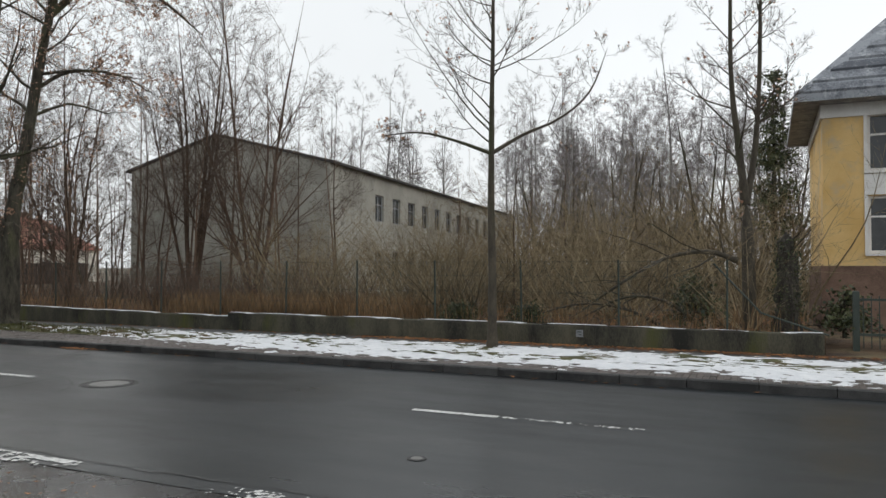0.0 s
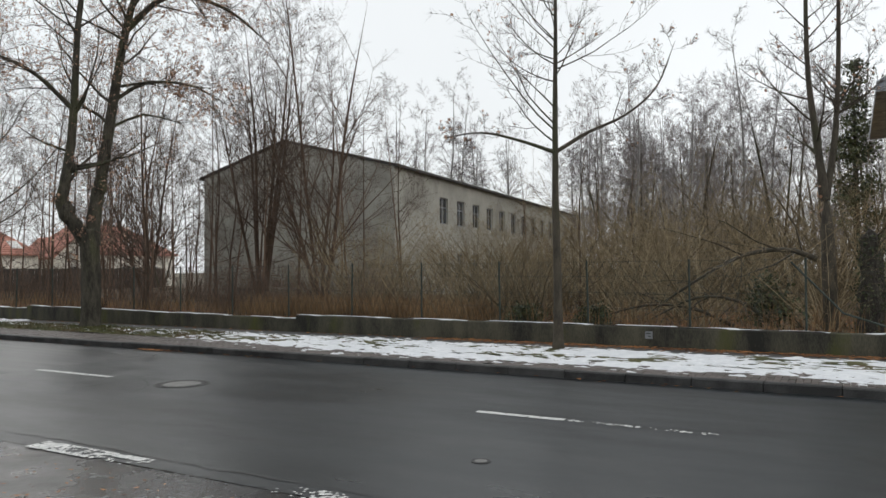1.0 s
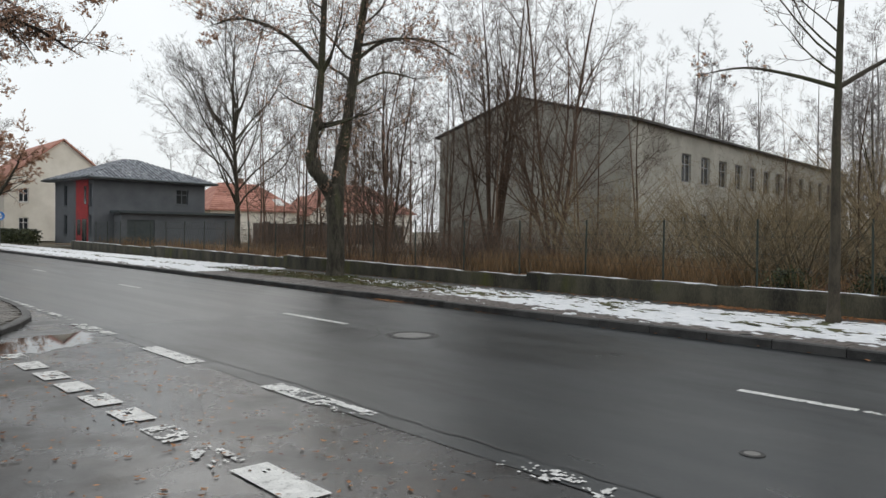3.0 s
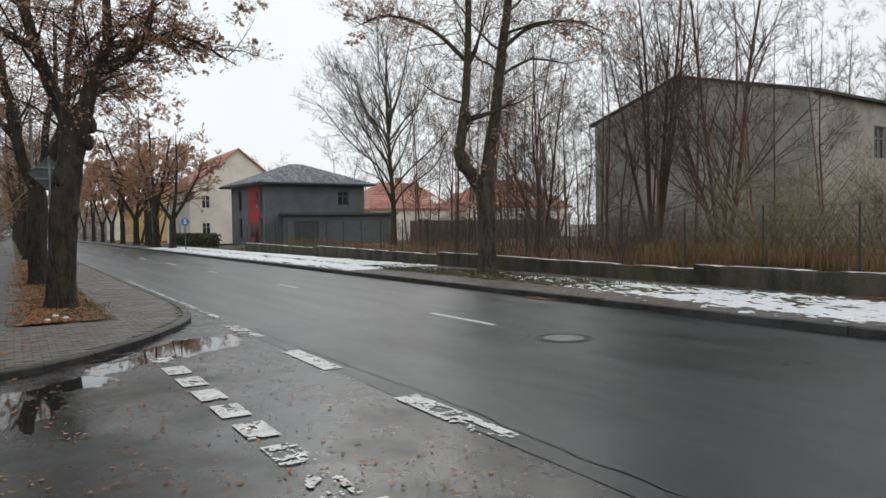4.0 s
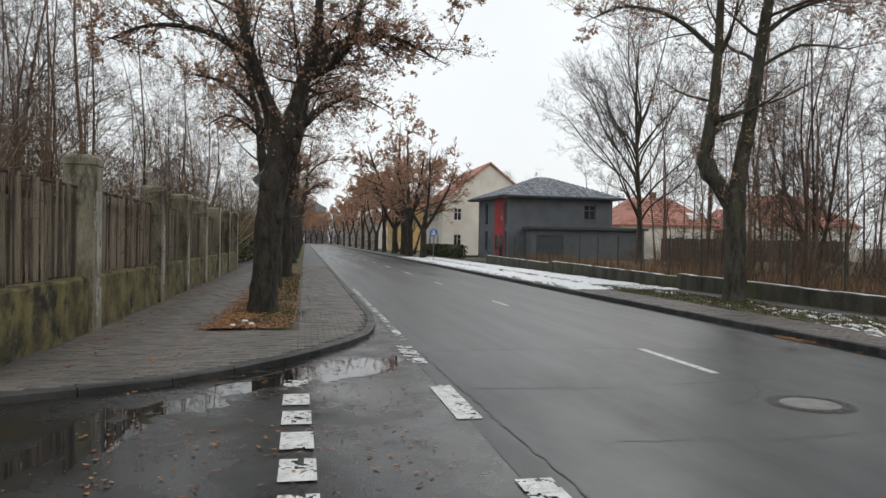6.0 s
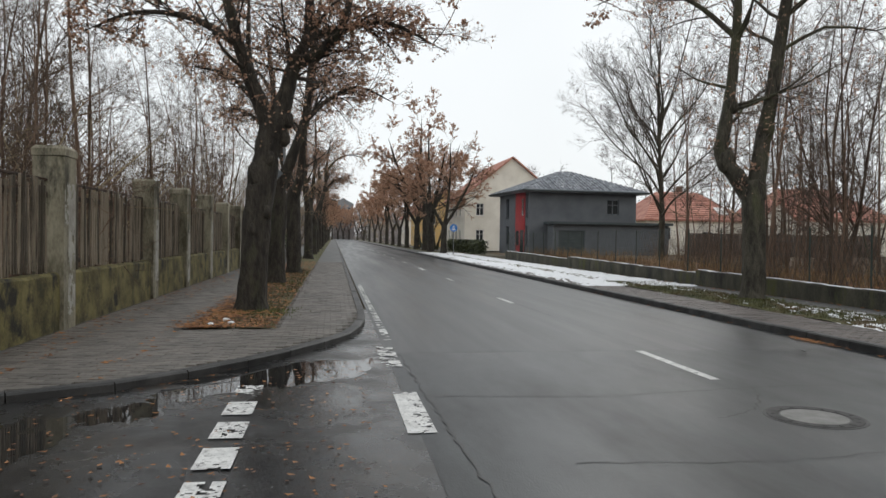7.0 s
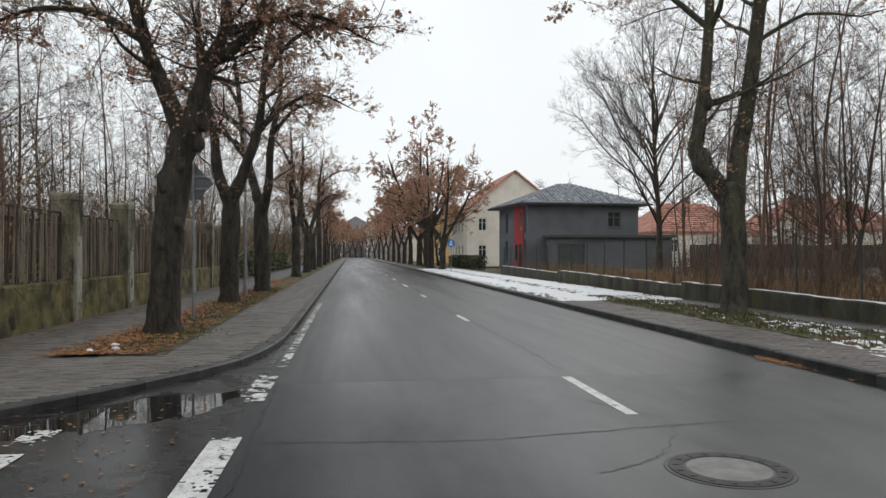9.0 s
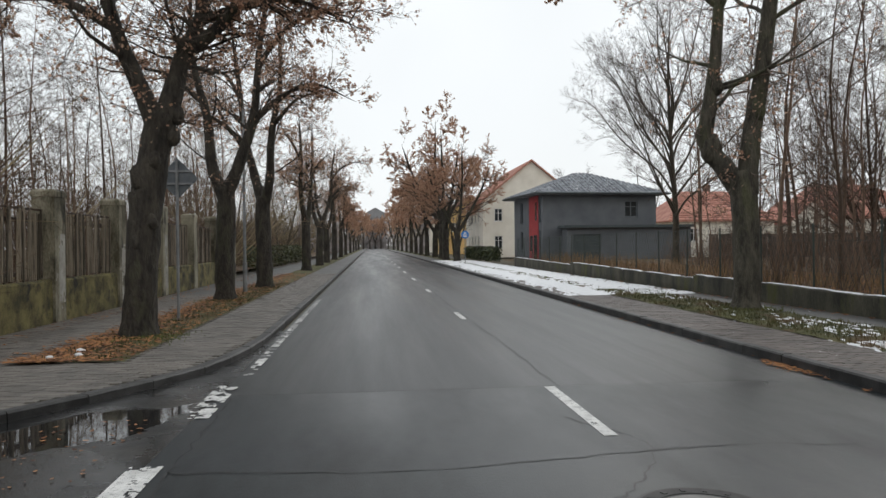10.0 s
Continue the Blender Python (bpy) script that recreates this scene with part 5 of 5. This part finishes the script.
# courses of the gable stand out a little
for k in range(22):
    g = Geo()
    g.box(-0.012, 0.01, 0.31 * k + 0.02, -0.001, W - 0.01, 0.31 * k + 0.285)
    part("panel", g, BLOCKWALL, block)
for y0, z0, y1, z1 in ((-0.3, EV - 0.06, W * 0.55, RI + 0.02), (W + 0.3, EV - 0.06, W * 0.55, RI + 0.02)):
    g = Geo()
    g.add([(-0.12, y0, z0), (L + 0.2, y0, z0), (L + 0.2, y1, z1), (-0.12, y1, z1), (-0.12, y0, z0 + 0.13), (L + 0.2, y0, z0 + 0.13), (L + 0.2, y1, z1 + 0.13), (-0.12, y1, z1 + 0.13)],
          ((0, 1, 2, 3), (4, 5, 6, 7), (0, 1, 5, 4), (1, 2, 6, 5), (2, 3, 7, 6), (3, 0, 4, 7)))
    part("roof", g, ROOFEDGE, block)
for q in holes:
    window(block, face(0, 0, 0, 0), *q, frame_mat=FARWALL, bars=1, sill=False)

# dark grey house with a red panel and hipped roof
grey = thing("house", (11.05, 54.6, 0.1), "two-storey dark grey rendered house with red panel and hipped roof", "house", "", 5)
GW, GD, GE = 9.3, 7.6, 5.35
front = [(6.7, 3.5, 7.75, 4.75)]
wall_with_windows(grey, face(0, 0, 0, 0), GW, GE, 0.3, front, GREYWALL)
for q in front:
    window(grey, face(0, 0, 0, 0), *q, frame_mat=SIGN_BACK)
road_side = [(1.5, 0.9, 2.2, 2.5), (1.5, 3.2, 2.2, 4.9), (6.5, 0.9, 6.9, 2.5), (6.5, 3.2, 6.9, 4.9)]
wall_with_windows(grey, face(0, GD - 0.3, 0, -90), GD - 0.6, GE, 0.3, road_side, GREYWALL)
for q in road_side:
    window(grey, face(0, GD - 0.3, 0, -90), *q, frame_mat=DARKDOOR, bars=0)
g = Geo()
g.box(-0.06, 0.95, 0, -0.004, 3.2, GE - 0.02)
red_panel = part("panel", g, REDPANEL, grey, "red facade panel")
for y0, z0, y1, z1 in ((1.15, 0.05, 2.0, 2.15), (2.3, 0.9, 2.95, 2.1), (1.2, 3.3, 1.6, 4.7)):
    q = Geo()
    q.box(-0.075, y0, z0, -0.0605, y1, z1)
    part("panel_window", q, GLASS, red_panel, "dark glazing")
g = Geo()
g.box(GW - 0.3, 0.3, 0, GW, GD, GE)
g.box(0, GD - 0.3, 0, GW - 0.3, GD, GE)
part("wall", g, GREYWALL, grey)
o = 0.75
e = [(-o, -o), (GW + o, -o), (GW + o, GD + o), (-o, GD + o)]
rid = [(GD / 2 + 0.3, GD / 2), (GW - GD / 2 - 0.3, GD / 2)]
RH = 7.25
g = Geo()
g.add([(x, y, GE) for x, y in e] + [(x, y, RH) for x, y in rid] + [(x, y, GE - 0.16) for x, y in e],
      ((0, 1, 5, 4), (1, 2, 5), (2, 3, 4, 5), (3, 0, 4), (6, 7, 1, 0), (7, 8, 2, 1), (8, 9, 3, 2), (9, 6, 0, 3), (9, 8, 7, 6)))
roof = part("roof", g, ROOFDARK, grey, "dark tile roof dusted with snow")
# tile ribs on the slopes
for i in range(34):
    x = -o + 0.15 + i * (GW + 2 * o - 0.3) / 33
    top = min(1.0, (x + o) / (rid[0][0] + o), (GW + o - x) / (GW + o - rid[1][0]))
    q = Geo()
    q.tube([Vector((x, -o, GE + 0.03)), Vector((x, -o + (GD / 2 + o) * top, GE + 0.03 + (RH - GE) * top))], [0.05, 0.05], 5)
    part("roof_rib", q, ROOFDARK, roof)
for i in range(26):
    y = -o + 0.15 + i * (GD + 2 * o - 0.3) / 25
    top = min((y + o) / (GD / 2 + o), (GD + o - y) / (GD / 2 + o))
    q = Geo()
    q.tube([Vector((-o, y, GE + 0.03)), Vector((-o + (rid[0][0] + o) * top, y, GE + 0.03 + (RH - GE) * top))], [0.05, 0.05], 5)
    part("roof_rib", q, ROOFDARK, roof)
g = Geo()
g.tube([Vector((-o - 0.06, -o - 0.06, GE - 0.06)), Vector((GW + o + 0.06, -o - 0.06, GE - 0.06))], [0.07, 0.07], 8)
g.tube([Vector((-o - 0.06, -o - 0.06, GE - 0.06)), Vector((-o - 0.06, GD + o, GE - 0.06))], [0.07, 0.07], 8)
part("gutter", g, DARKDOOR, grey)

garage = thing("garage", (12.5, 52.9, 0.1), "flat-roofed dark grey garage with a dark door", "garage")
wall_with_windows(garage, face(0, 0, 0, 0), 9.5, 2.62, 0.25, [(0.45, 0.0, 2.55, 2.15)], GREYWALL)
g = Geo()
g.box(0, 0.25, 0, 0.25, 1.6, 2.62)
part("wall", g, GREYWALL, garage)
g = Geo()
g.box(9.25, 0.25, 0, 9.5, 3.95, 2.62)
part("wall", g, GREYWALL, garage)
g = Geo()
g.box(-0.3, -0.35, 2.623, 9.7, 1.6, 2.82)
part("roof", g, DARKDOOR, garage)
dg = Geo()
for k in range(5):
    dg.soft_box(0.45, 0.1, 0.43 * k + 0.006, 2.55, 0.16, 0.43 * k + 0.424, 0.005)
part("door", dg, DARKDOOR, garage)

# cream house with its gable to the camera, and others down the street
gable_house("house", (10.3, 79.5, 0.1), 0, 10.9, 14, 6.2, 10.6, CREAM, ROOFRED,
            [(1.3, 1.0, 2.2, 2.4), (1.3, 4.0, 2.2, 5.4), (5.0, 4.2, 5.8, 5.5), (6.6, 4.2, 7.4, 5.5)], [(2 + 2.6 * k, z, 3.2 + 2.6 * k, z + 1.4) for k in range(4) for z in (1.0, 4.0)],
            "cream rendered house with red gabled roof")
gable_house("house", (9.0, 112, 0.1), 0, 9, 13, 5.4, 9.0, OCHRE, ROOFRED, [(1.5, 1.0, 2.5, 2.4), (1.5, 3.5, 2.5, 4.8)], [(2 + 2.6 * k, z, 3.2 + 2.6 * k, z + 1.3) for k in range(4) for z in (1.0, 3.4)],
            "ochre rendered house beside the street")
gable_house("house", (9.5, 140, 0.1), 0, 9, 13, 5.2, 8.6, CREAM, ROOFRED, [(1.5, 1.0, 2.5, 2.4)], [(2 + 2.6 * k, z, 3.2 + 2.6 * k, z + 1.3) for k in range(4) for z in (1.0, 3.4)],
            "small cream house far along the street")
def hip_house(at, w, d, eave, ridge, hip_l, hip_r, holes, lights, label):
    """Hipped tile roof over plain rendered walls; lights are skylights (x, share of the slope)."""
    ho = thing("house", at, label, "house")
    wall_with_windows(ho, face(0, 0, 0, 0), w, eave, 0.3, holes, CREAM)
    for q in holes:
        window(ho, face(0, 0, 0, 0), *q)
    g = Geo()
    g.box(0, 0.3, 0, 0.3, d, eave)
    part("wall", g, CREAM, ho)
    g = Geo()
    g.box(w - 0.3, 0.3, 0, w, d, eave)
    part("wall", g, CREAM, ho)
    o = 0.4
    A, B, C, D = (-o, -o, eave - 0.1), (w + o, -o, eave - 0.1), (w + o, d + o, eave - 0.1), (-o, d + o, eave - 0.1)
    P, Q = (hip_l, d / 2, ridge), (w - hip_r, d / 2, ridge)
    g = Geo()
    g.add([A, B, C, D, P, Q] + [(x, y, z - 0.14) for x, y, z in (A, B, C, D)],
          ((0, 1, 5, 4), (1, 2, 5), (2, 3, 4, 5), (3, 0, 4), (6, 7, 1, 0), (7, 8, 2, 1), (8, 9, 3, 2), (9, 6, 0, 3), (9, 8, 7, 6)))
    roof = part("roof", g, ROOFRED, ho, "red tiled hipped roof")
    mixed = lambda a, b, t: tuple(a[i] + (b[i] - a[i]) * t for i in range(3))
    rows = 14
    for k in range(rows):
        t0, t1 = k / rows, (k + 0.96) / rows
        a0, b0, a1, b1 = mixed(A, P, t0), mixed(B, Q, t0), mixed(A, P, t1), mixed(B, Q, t1)
        up = lambda p, e: (p[0], p[1] - 0.01, p[2] + e)
        q = Geo()
        q.add([up(a0, 0.075), up(b0, 0.075), up(b1, 0.02), up(a1, 0.02), a0, b0], ((0, 1, 2, 3), (4, 5, 1, 0)))
        part("tile_course", q, ROOFRED, roof)
    for x, t in lights:
        y, z = -o + (d / 2 + o) * t, eave - 0.1 + (ridge - eave + 0.1) * t
        q = Geo()
        q.box(-0.55, -0.7, 0.06, 0.55, 0.7, 0.13, Matrix.Translation((x, y, z)) @ Matrix.Rotation(math.atan2(ridge - eave, d / 2), 4, "X"))
        part("skylight", q, WHITE, roof, "pale skylight")
    q = Geo()
    q.soft_box(w * 0.55, d / 2 + 0.3, ridge - 0.7, w * 0.55 + 0.6, d / 2 + 0.9, ridge + 0.7, 0.04)
    part("chimney", q, SANDSTONE, ho, "brick chimney")
    return ho


hip_house((27.7, 70, -0.05), 10.8, 9.5, 3.9, 7.0, 3.2, 2.8, [(0.7, 1.7, 1.5, 3.0), (2.0, 1.7, 2.8, 3.0), (6.2, 1.2, 7.4, 2.6)], [(8.9, 0.30)], "low cream house with a red hipped roof and skylight")
hip_house((43.2, 70, -0.05), 13.0, 10, 4.1, 7.7, 2.4, 3.9, [(0.8, 1.4, 1.8, 2.8), (5.5, 1.2, 6.6, 2.6), (9.5, 1.2, 10.6, 2.6)], [(7.5, 0.35)], "cream house with a large red hipped roof")
gable_house("house", (39.6, 69.0, -0.05), 0, 4.6, 6, 3.6, 5.7, CREAM, ROOFRED, [(1.6, 1.2, 3.0, 2.6)], [], "small cream wing with a red gabled roof")
plank_fence = thing("plank_fence", (22.4, 50.8, 0.2), "weathered dark plank fence beside the garage", "fence")
pk = Geo()
pk.soft_box(-0.07, -0.012, 0.0, 0.07, 0.012, 1.95, 0.01)
plank_mesh = pk.mesh("plank", PLANK)
for k in range(110):
    ob = new("plank", plank_mesh)
    ob.parent = plank_fence
    ob.matrix_basis = pose(0.08 + 0.152 * k, 0.05 * k * 0.1, 0.0, 0, random.uniform(-0.6, 0.6), 0)
gable_house("far_building", (-5, 400, -0.05), 0, 11, 20, 19, 22, FARWALL, SLATE, [(2 + 3 * k, 3 + 4 * j, 3.5 + 3 * k, 5 + 4 * j) for k in range(3) for j in range(4)], [],
            "grey block at the far end of the street")

# ochre villa with sandstone base beside the overgrown plot
villa = thing("villa", (13.6, -6.48, 0.25), "ochre rendered villa with red stone base and snowy tiled roof", "house")
VW, VE, VD = 12.0, 6.1, 6.4
vf = [(1.05, 1.95, 2.35, 3.45), (1.05, 4.1, 2.35, 5.6), (4.4, 2.15, 5.7, 3.5), (4.4, 4.1, 5.7, 5.45)]
m = face(0, 0, 0, -90)
wall_with_windows(villa, m, VW, VE, 0.4, vf, OCHRE)
for q in vf:
    window(villa, m, *q)
g = Geo()
g.box(0.4, -0.4, 0, VD, 0, VE)
g.box(0.4, -VW, 0, VD, -VW + 0.4, VE)
g.box(VD - 0.4, -VW + 0.4, 0, VD, -0.4, VE)
part("wall", g, OCHRE, villa)
g = Geo()
g.box(-0.06, -VW, -0.3, -0.003, 0.06, 1.62)
g.box(-0.003, 0.003, -0.3, VD, 0.06, 1.62)
part("base", g, SANDSTONE, villa, "red sandstone base")
g = Geo()
g.box(-0.05, -VW, VE - 0.55, -0.003, 0.05, VE)
g.box(-0.003, 0.003, VE - 0.55, VD, 0.05, VE)
for x in (0.96, 4.31):
    g.box(-0.04, -x - 1.48, 3.47, -0.003, -x, 4.02)
    g.box(-0.04, -x - 0.085, 1.9, -0.003, -x, 3.46)
    g.box(-0.04, -x - 0.085, 4.03, -0.003, -x, 5.6)
part("trim", g, WHITE, villa, "pale cornice and window band")
o = 0.7
e = [(-o, -VW - o), (VD + o, -VW - o), (VD + o, o), (-o, o)]
g = Geo()
g.add([(x, y, VE) for x, y in e] + [(3.0, -6.5, 11.2), (3.4, -4.5, 11.2)] + [(x, y, VE - 0.2) for x, y in e],
      ((0, 1, 4), (1, 2, 5, 4), (2, 3, 5), (3, 0, 4, 5), (6, 7, 1, 0), (7, 8, 2, 1), (8, 9, 3, 2), (9, 6, 0, 3), (9, 8, 7, 6)))
part("roof", g, ROOFDARK, villa, "tiled roof striped with snow")
for k in range(16):
    t0, t1 = k / 16, (k + 0.75) / 16
    q = Geo()
    lerp = lambda a, b, t: tuple(a[i] + (b[i] - a[i]) * t for i in range(3))
    A, B, C = (-o, -VW - o, VE), (-o, o, VE), (3.0, -6.5, 11.2)
    up = lambda p, d: (p[0] - 0.02, p[1], p[2] + d)
    q.add([up(lerp(A, C, t0), 0.06), up(lerp(B, C, t0), 0.06), up(lerp(B, C, t1), 0.03), up(lerp(A, C, t1), 0.03), lerp(A, C, t0), lerp(B, C, t0)], ((0, 1, 2, 3), (4, 5, 1, 0)))
    part("roof_rib", q, ROOFDARK, villa)


# ---- signs and small things ----
def sign_post(name, at, h, label, r=0.03):
    s = thing(name, at, label, "sign")
    g = Geo()
    g.tube([Vector((0, 0, -0.03)), Vector((0, 0, h / 2)), Vector((0, 0, h))], [r, r, r], 10)
    part("pole", g, STEEL, s)
    return s


s = sign_post("road_sign", (-5.92, 15.6, LOW), 3.35, "diamond road sign seen from its grey back, on a steel pole")
g = Geo()
g.box(-0.30, 0.035, -0.30, 0.30, 0.042, 0.30, Matrix.Translation((0, 0, 2.93)) @ Matrix.Rotation(radians(45), 4, "Y"))
bk = part("plate", g, SIGN_BACK, s, "grey sign back")
g = Geo()
g.box(-0.30, -0.02, 2.80, 0.30, 0.034, 2.84)
g.box(-0.30, -0.02, 3.06, 0.30, 0.034, 3.10)
part("bracket", g, STEEL, bk)
s = sign_post("cycle_path_sign", (5.6, 58.5, PAVE), 2.6, "round blue sign on a thin pole by the street")
g = Geo()
vs = [(0.32 * math.cos(2 * math.pi * j / 32), y, 2.25 + 0.32 * math.sin(2 * math.pi * j / 32)) for y in (-0.05, -0.035) for j in range(32)]
g.add(vs, [tuple(range(32)), tuple(range(63, 31, -1))] + [(j, 32 + j, 32 + (j + 1) % 32, (j + 1) % 32) for j in range(32)])
bp = part("plate", g, BLUE, s, "round blue plate")
g = Geo()
g.box(-0.2, -0.056, 2.24, 0.2, -0.051, 2.27)
g.box(-0.08, -0.056, 2.30, 0.08, -0.051, 2.44)
g.box(-0.14, -0.056, 2.07, 0.14, -0.051, 2.19)
part("symbol", g, WHITE, bp)
lamp = thing("lamp_post", (-6.05, 24.4, LOW), "slim grey steel lamp post on the verge", "lamp post")
g = Geo()
g.tube([Vector((0, 0, -0.03)), Vector((0, 0, 1.0)), Vector((0, 0, 1.01)), Vector((0, 0, 6.0))], [0.07, 0.07, 0.05, 0.04], 12)
part("pole", g, STEEL, lamp)
hedge_rng = random.Random(90)
for k, (x0, x1, y0, y1, h) in enumerate(((8.0, 9.0, 60.5, 78, 1.2), (-9.6, -8.8, 44, 75, 1.5))):
    g = Geo()
    for _ in range(5200):
        leaf_at(g, hedge_rng, Vector((hedge_rng.uniform(x0, x1), hedge_rng.uniform(y0, y1), PAVE + h * hedge_rng.random() ** 0.7)), 0.16)
    hd = tagged(part("hedge", g, LEAF_GREEN), "clipped dark green hedge beside the pavement", "hedge")
g = Geo()
stones = ((-6.25, 10.3), (-5.95, 10.5), (-6.1, 10.95))
for k, (x, y) in enumerate(stones):
    b = bmesh.new()
    bmesh.ops.create_icosphere(b, subdivisions=2, radius=0.045)
    q = Geo()
    q.add([(x + v.co.x * (1.2 + nz(v.co.x * 20, v.co.y * 20, k)), y + v.co.y, LOW + 0.05 + v.co.z * 0.7) for v in b.verts], [tuple(v.index for v in f.verts) for f in b.faces])
    b.free()
    tagged(part("snow_lump", q, SNOW, None, "", True), "small lump of old snow on the leaves", "snow")


# fallen limb, evergreen bush and pine in the overgrown plot
tree("fallen_branch", (9.1, -3.9, 0.42), [
    ([(0.2, -0.6, 1.55), (0.0, 0.0, 1.75), (-0.2, 0.9, 1.6), (-0.35, 1.9, 1.0), (-0.5, 2.8, 0.35)], 0.07, 0.02, 16, 0.1),
    ([(0.3, 0.2, 0.05), (0.1, 0.9, 0.6), (-0.1, 1.8, 0.7), (-0.2, 2.9, 0.15)], 0.05, 0.02, 14, 0.1),
    ([(0.2, 1.0, 0.02), (0.0, 1.9, 0.45), (-0.1, 3.0, 0.5), (0.1, 4.4, 0.1)], 0.045, 0.015, 14, 0.1)],
    SHRUB, 91, BARK_YOUNG, TWIG_TAN, "arching broken limb and brushwood heaped behind the wall", "branch", sides=7)
def evergreen(name, at, h, spread, count, size, seed, label, trunk_r=0.05, low=0.1):
    q = random.Random(seed)
    root = thing(name, at, label, "shrub" if h < 4 else "tree")
    wood, leaves = Geo(), Geo()
    wood.tube([Vector((0, 0, -0.1)), Vector((0.05, 0, h * 0.5)), Vector((0, 0, h))], [trunk_r, trunk_r * 0.7, 0.006], 7)
    for k in range(int(26 + h * 3)):
        z = h * (low + (1 - low) * q.random())
        a, l = q.uniform(0, 6.28), spread * (1.05 - z / h) * q.uniform(0.5, 1.1) + 0.15
        tip = Vector((l * math.cos(a), l * math.sin(a), z + q.uniform(-0.1, 0.25) * l))
        wood.tube([Vector((0, 0, z)), tip * 0.5 + Vector((0, 0, z * 0.5 + 0.03)), tip], [0.02, 0.012, 0.004], 4)
        for _ in range(count):
            p = Vector((0, 0, z)).lerp(tip, q.uniform(0.25, 1.05)) + Vector((q.gauss(0, 0.12), q.gauss(0, 0.12), q.gauss(0, 0.08))) * max(1, h / 5)
            leaf_at(leaves, q, p, size * q.uniform(0.6, 1.3))
    part("trunk", wood, BARK, root, "", True)
    part("foliage", leaves, LEAF_GREEN, root, "dark green leaves")
evergreen("evergreen_bush", (9.3, -3.6, 0.42), 1.1, 0.8, 40, 0.07, 92, "small yellow-green evergreen bush behind the wall")
evergreen("evergreen_bush", (9.4, -6.6, 0.42), 0.9, 0.8, 40, 0.07, 93, "small dark evergreen bush beside the stump")
evergreen("evergreen_bush", (8.7, 2.0, 0.36), 0.55, 0.5, 50, 0.05, 95, "low dark evergreen clump behind the wall")
evergreen("evergreen_bush", (8.7, 0.2, 0.36), 0.5, 0.45, 50, 0.05, 96, "low dark evergreen clump behind the wall")
evergreen("pine_tree", (27, -5.4, 0.3), 10.0, 1.6, 90, 0.11, 94, "dark green pine beside the villa", 0.16, 0.3)

# iron gate and railing of the villa's yard
gate = thing("iron_railing", (8.6, -9.6, 0.1), "dark iron railing and gate before the villa", "railing")
for k in range(3):
    q = Geo()
    q.soft_box(-0.06, k * 1.4, 0, 0.06, k * 1.4 + 0.12, 1.25, 0.02)
    part("post", q, POST_GREEN, gate)
for z in (0.35, 1.05):
    q = Geo()
    q.box(-0.02, 0.12, z, 0.02, 2.8, z + 0.05)
    part("rail", q, POST_GREEN, gate)
for k in range(19):
    q = Geo()
    q.box(-0.01, 0.2 + 0.14 * k, 0.1, 0.01, 0.22 + 0.14 * k, 1.15)
    part("bar", q, POST_GREEN, gate)
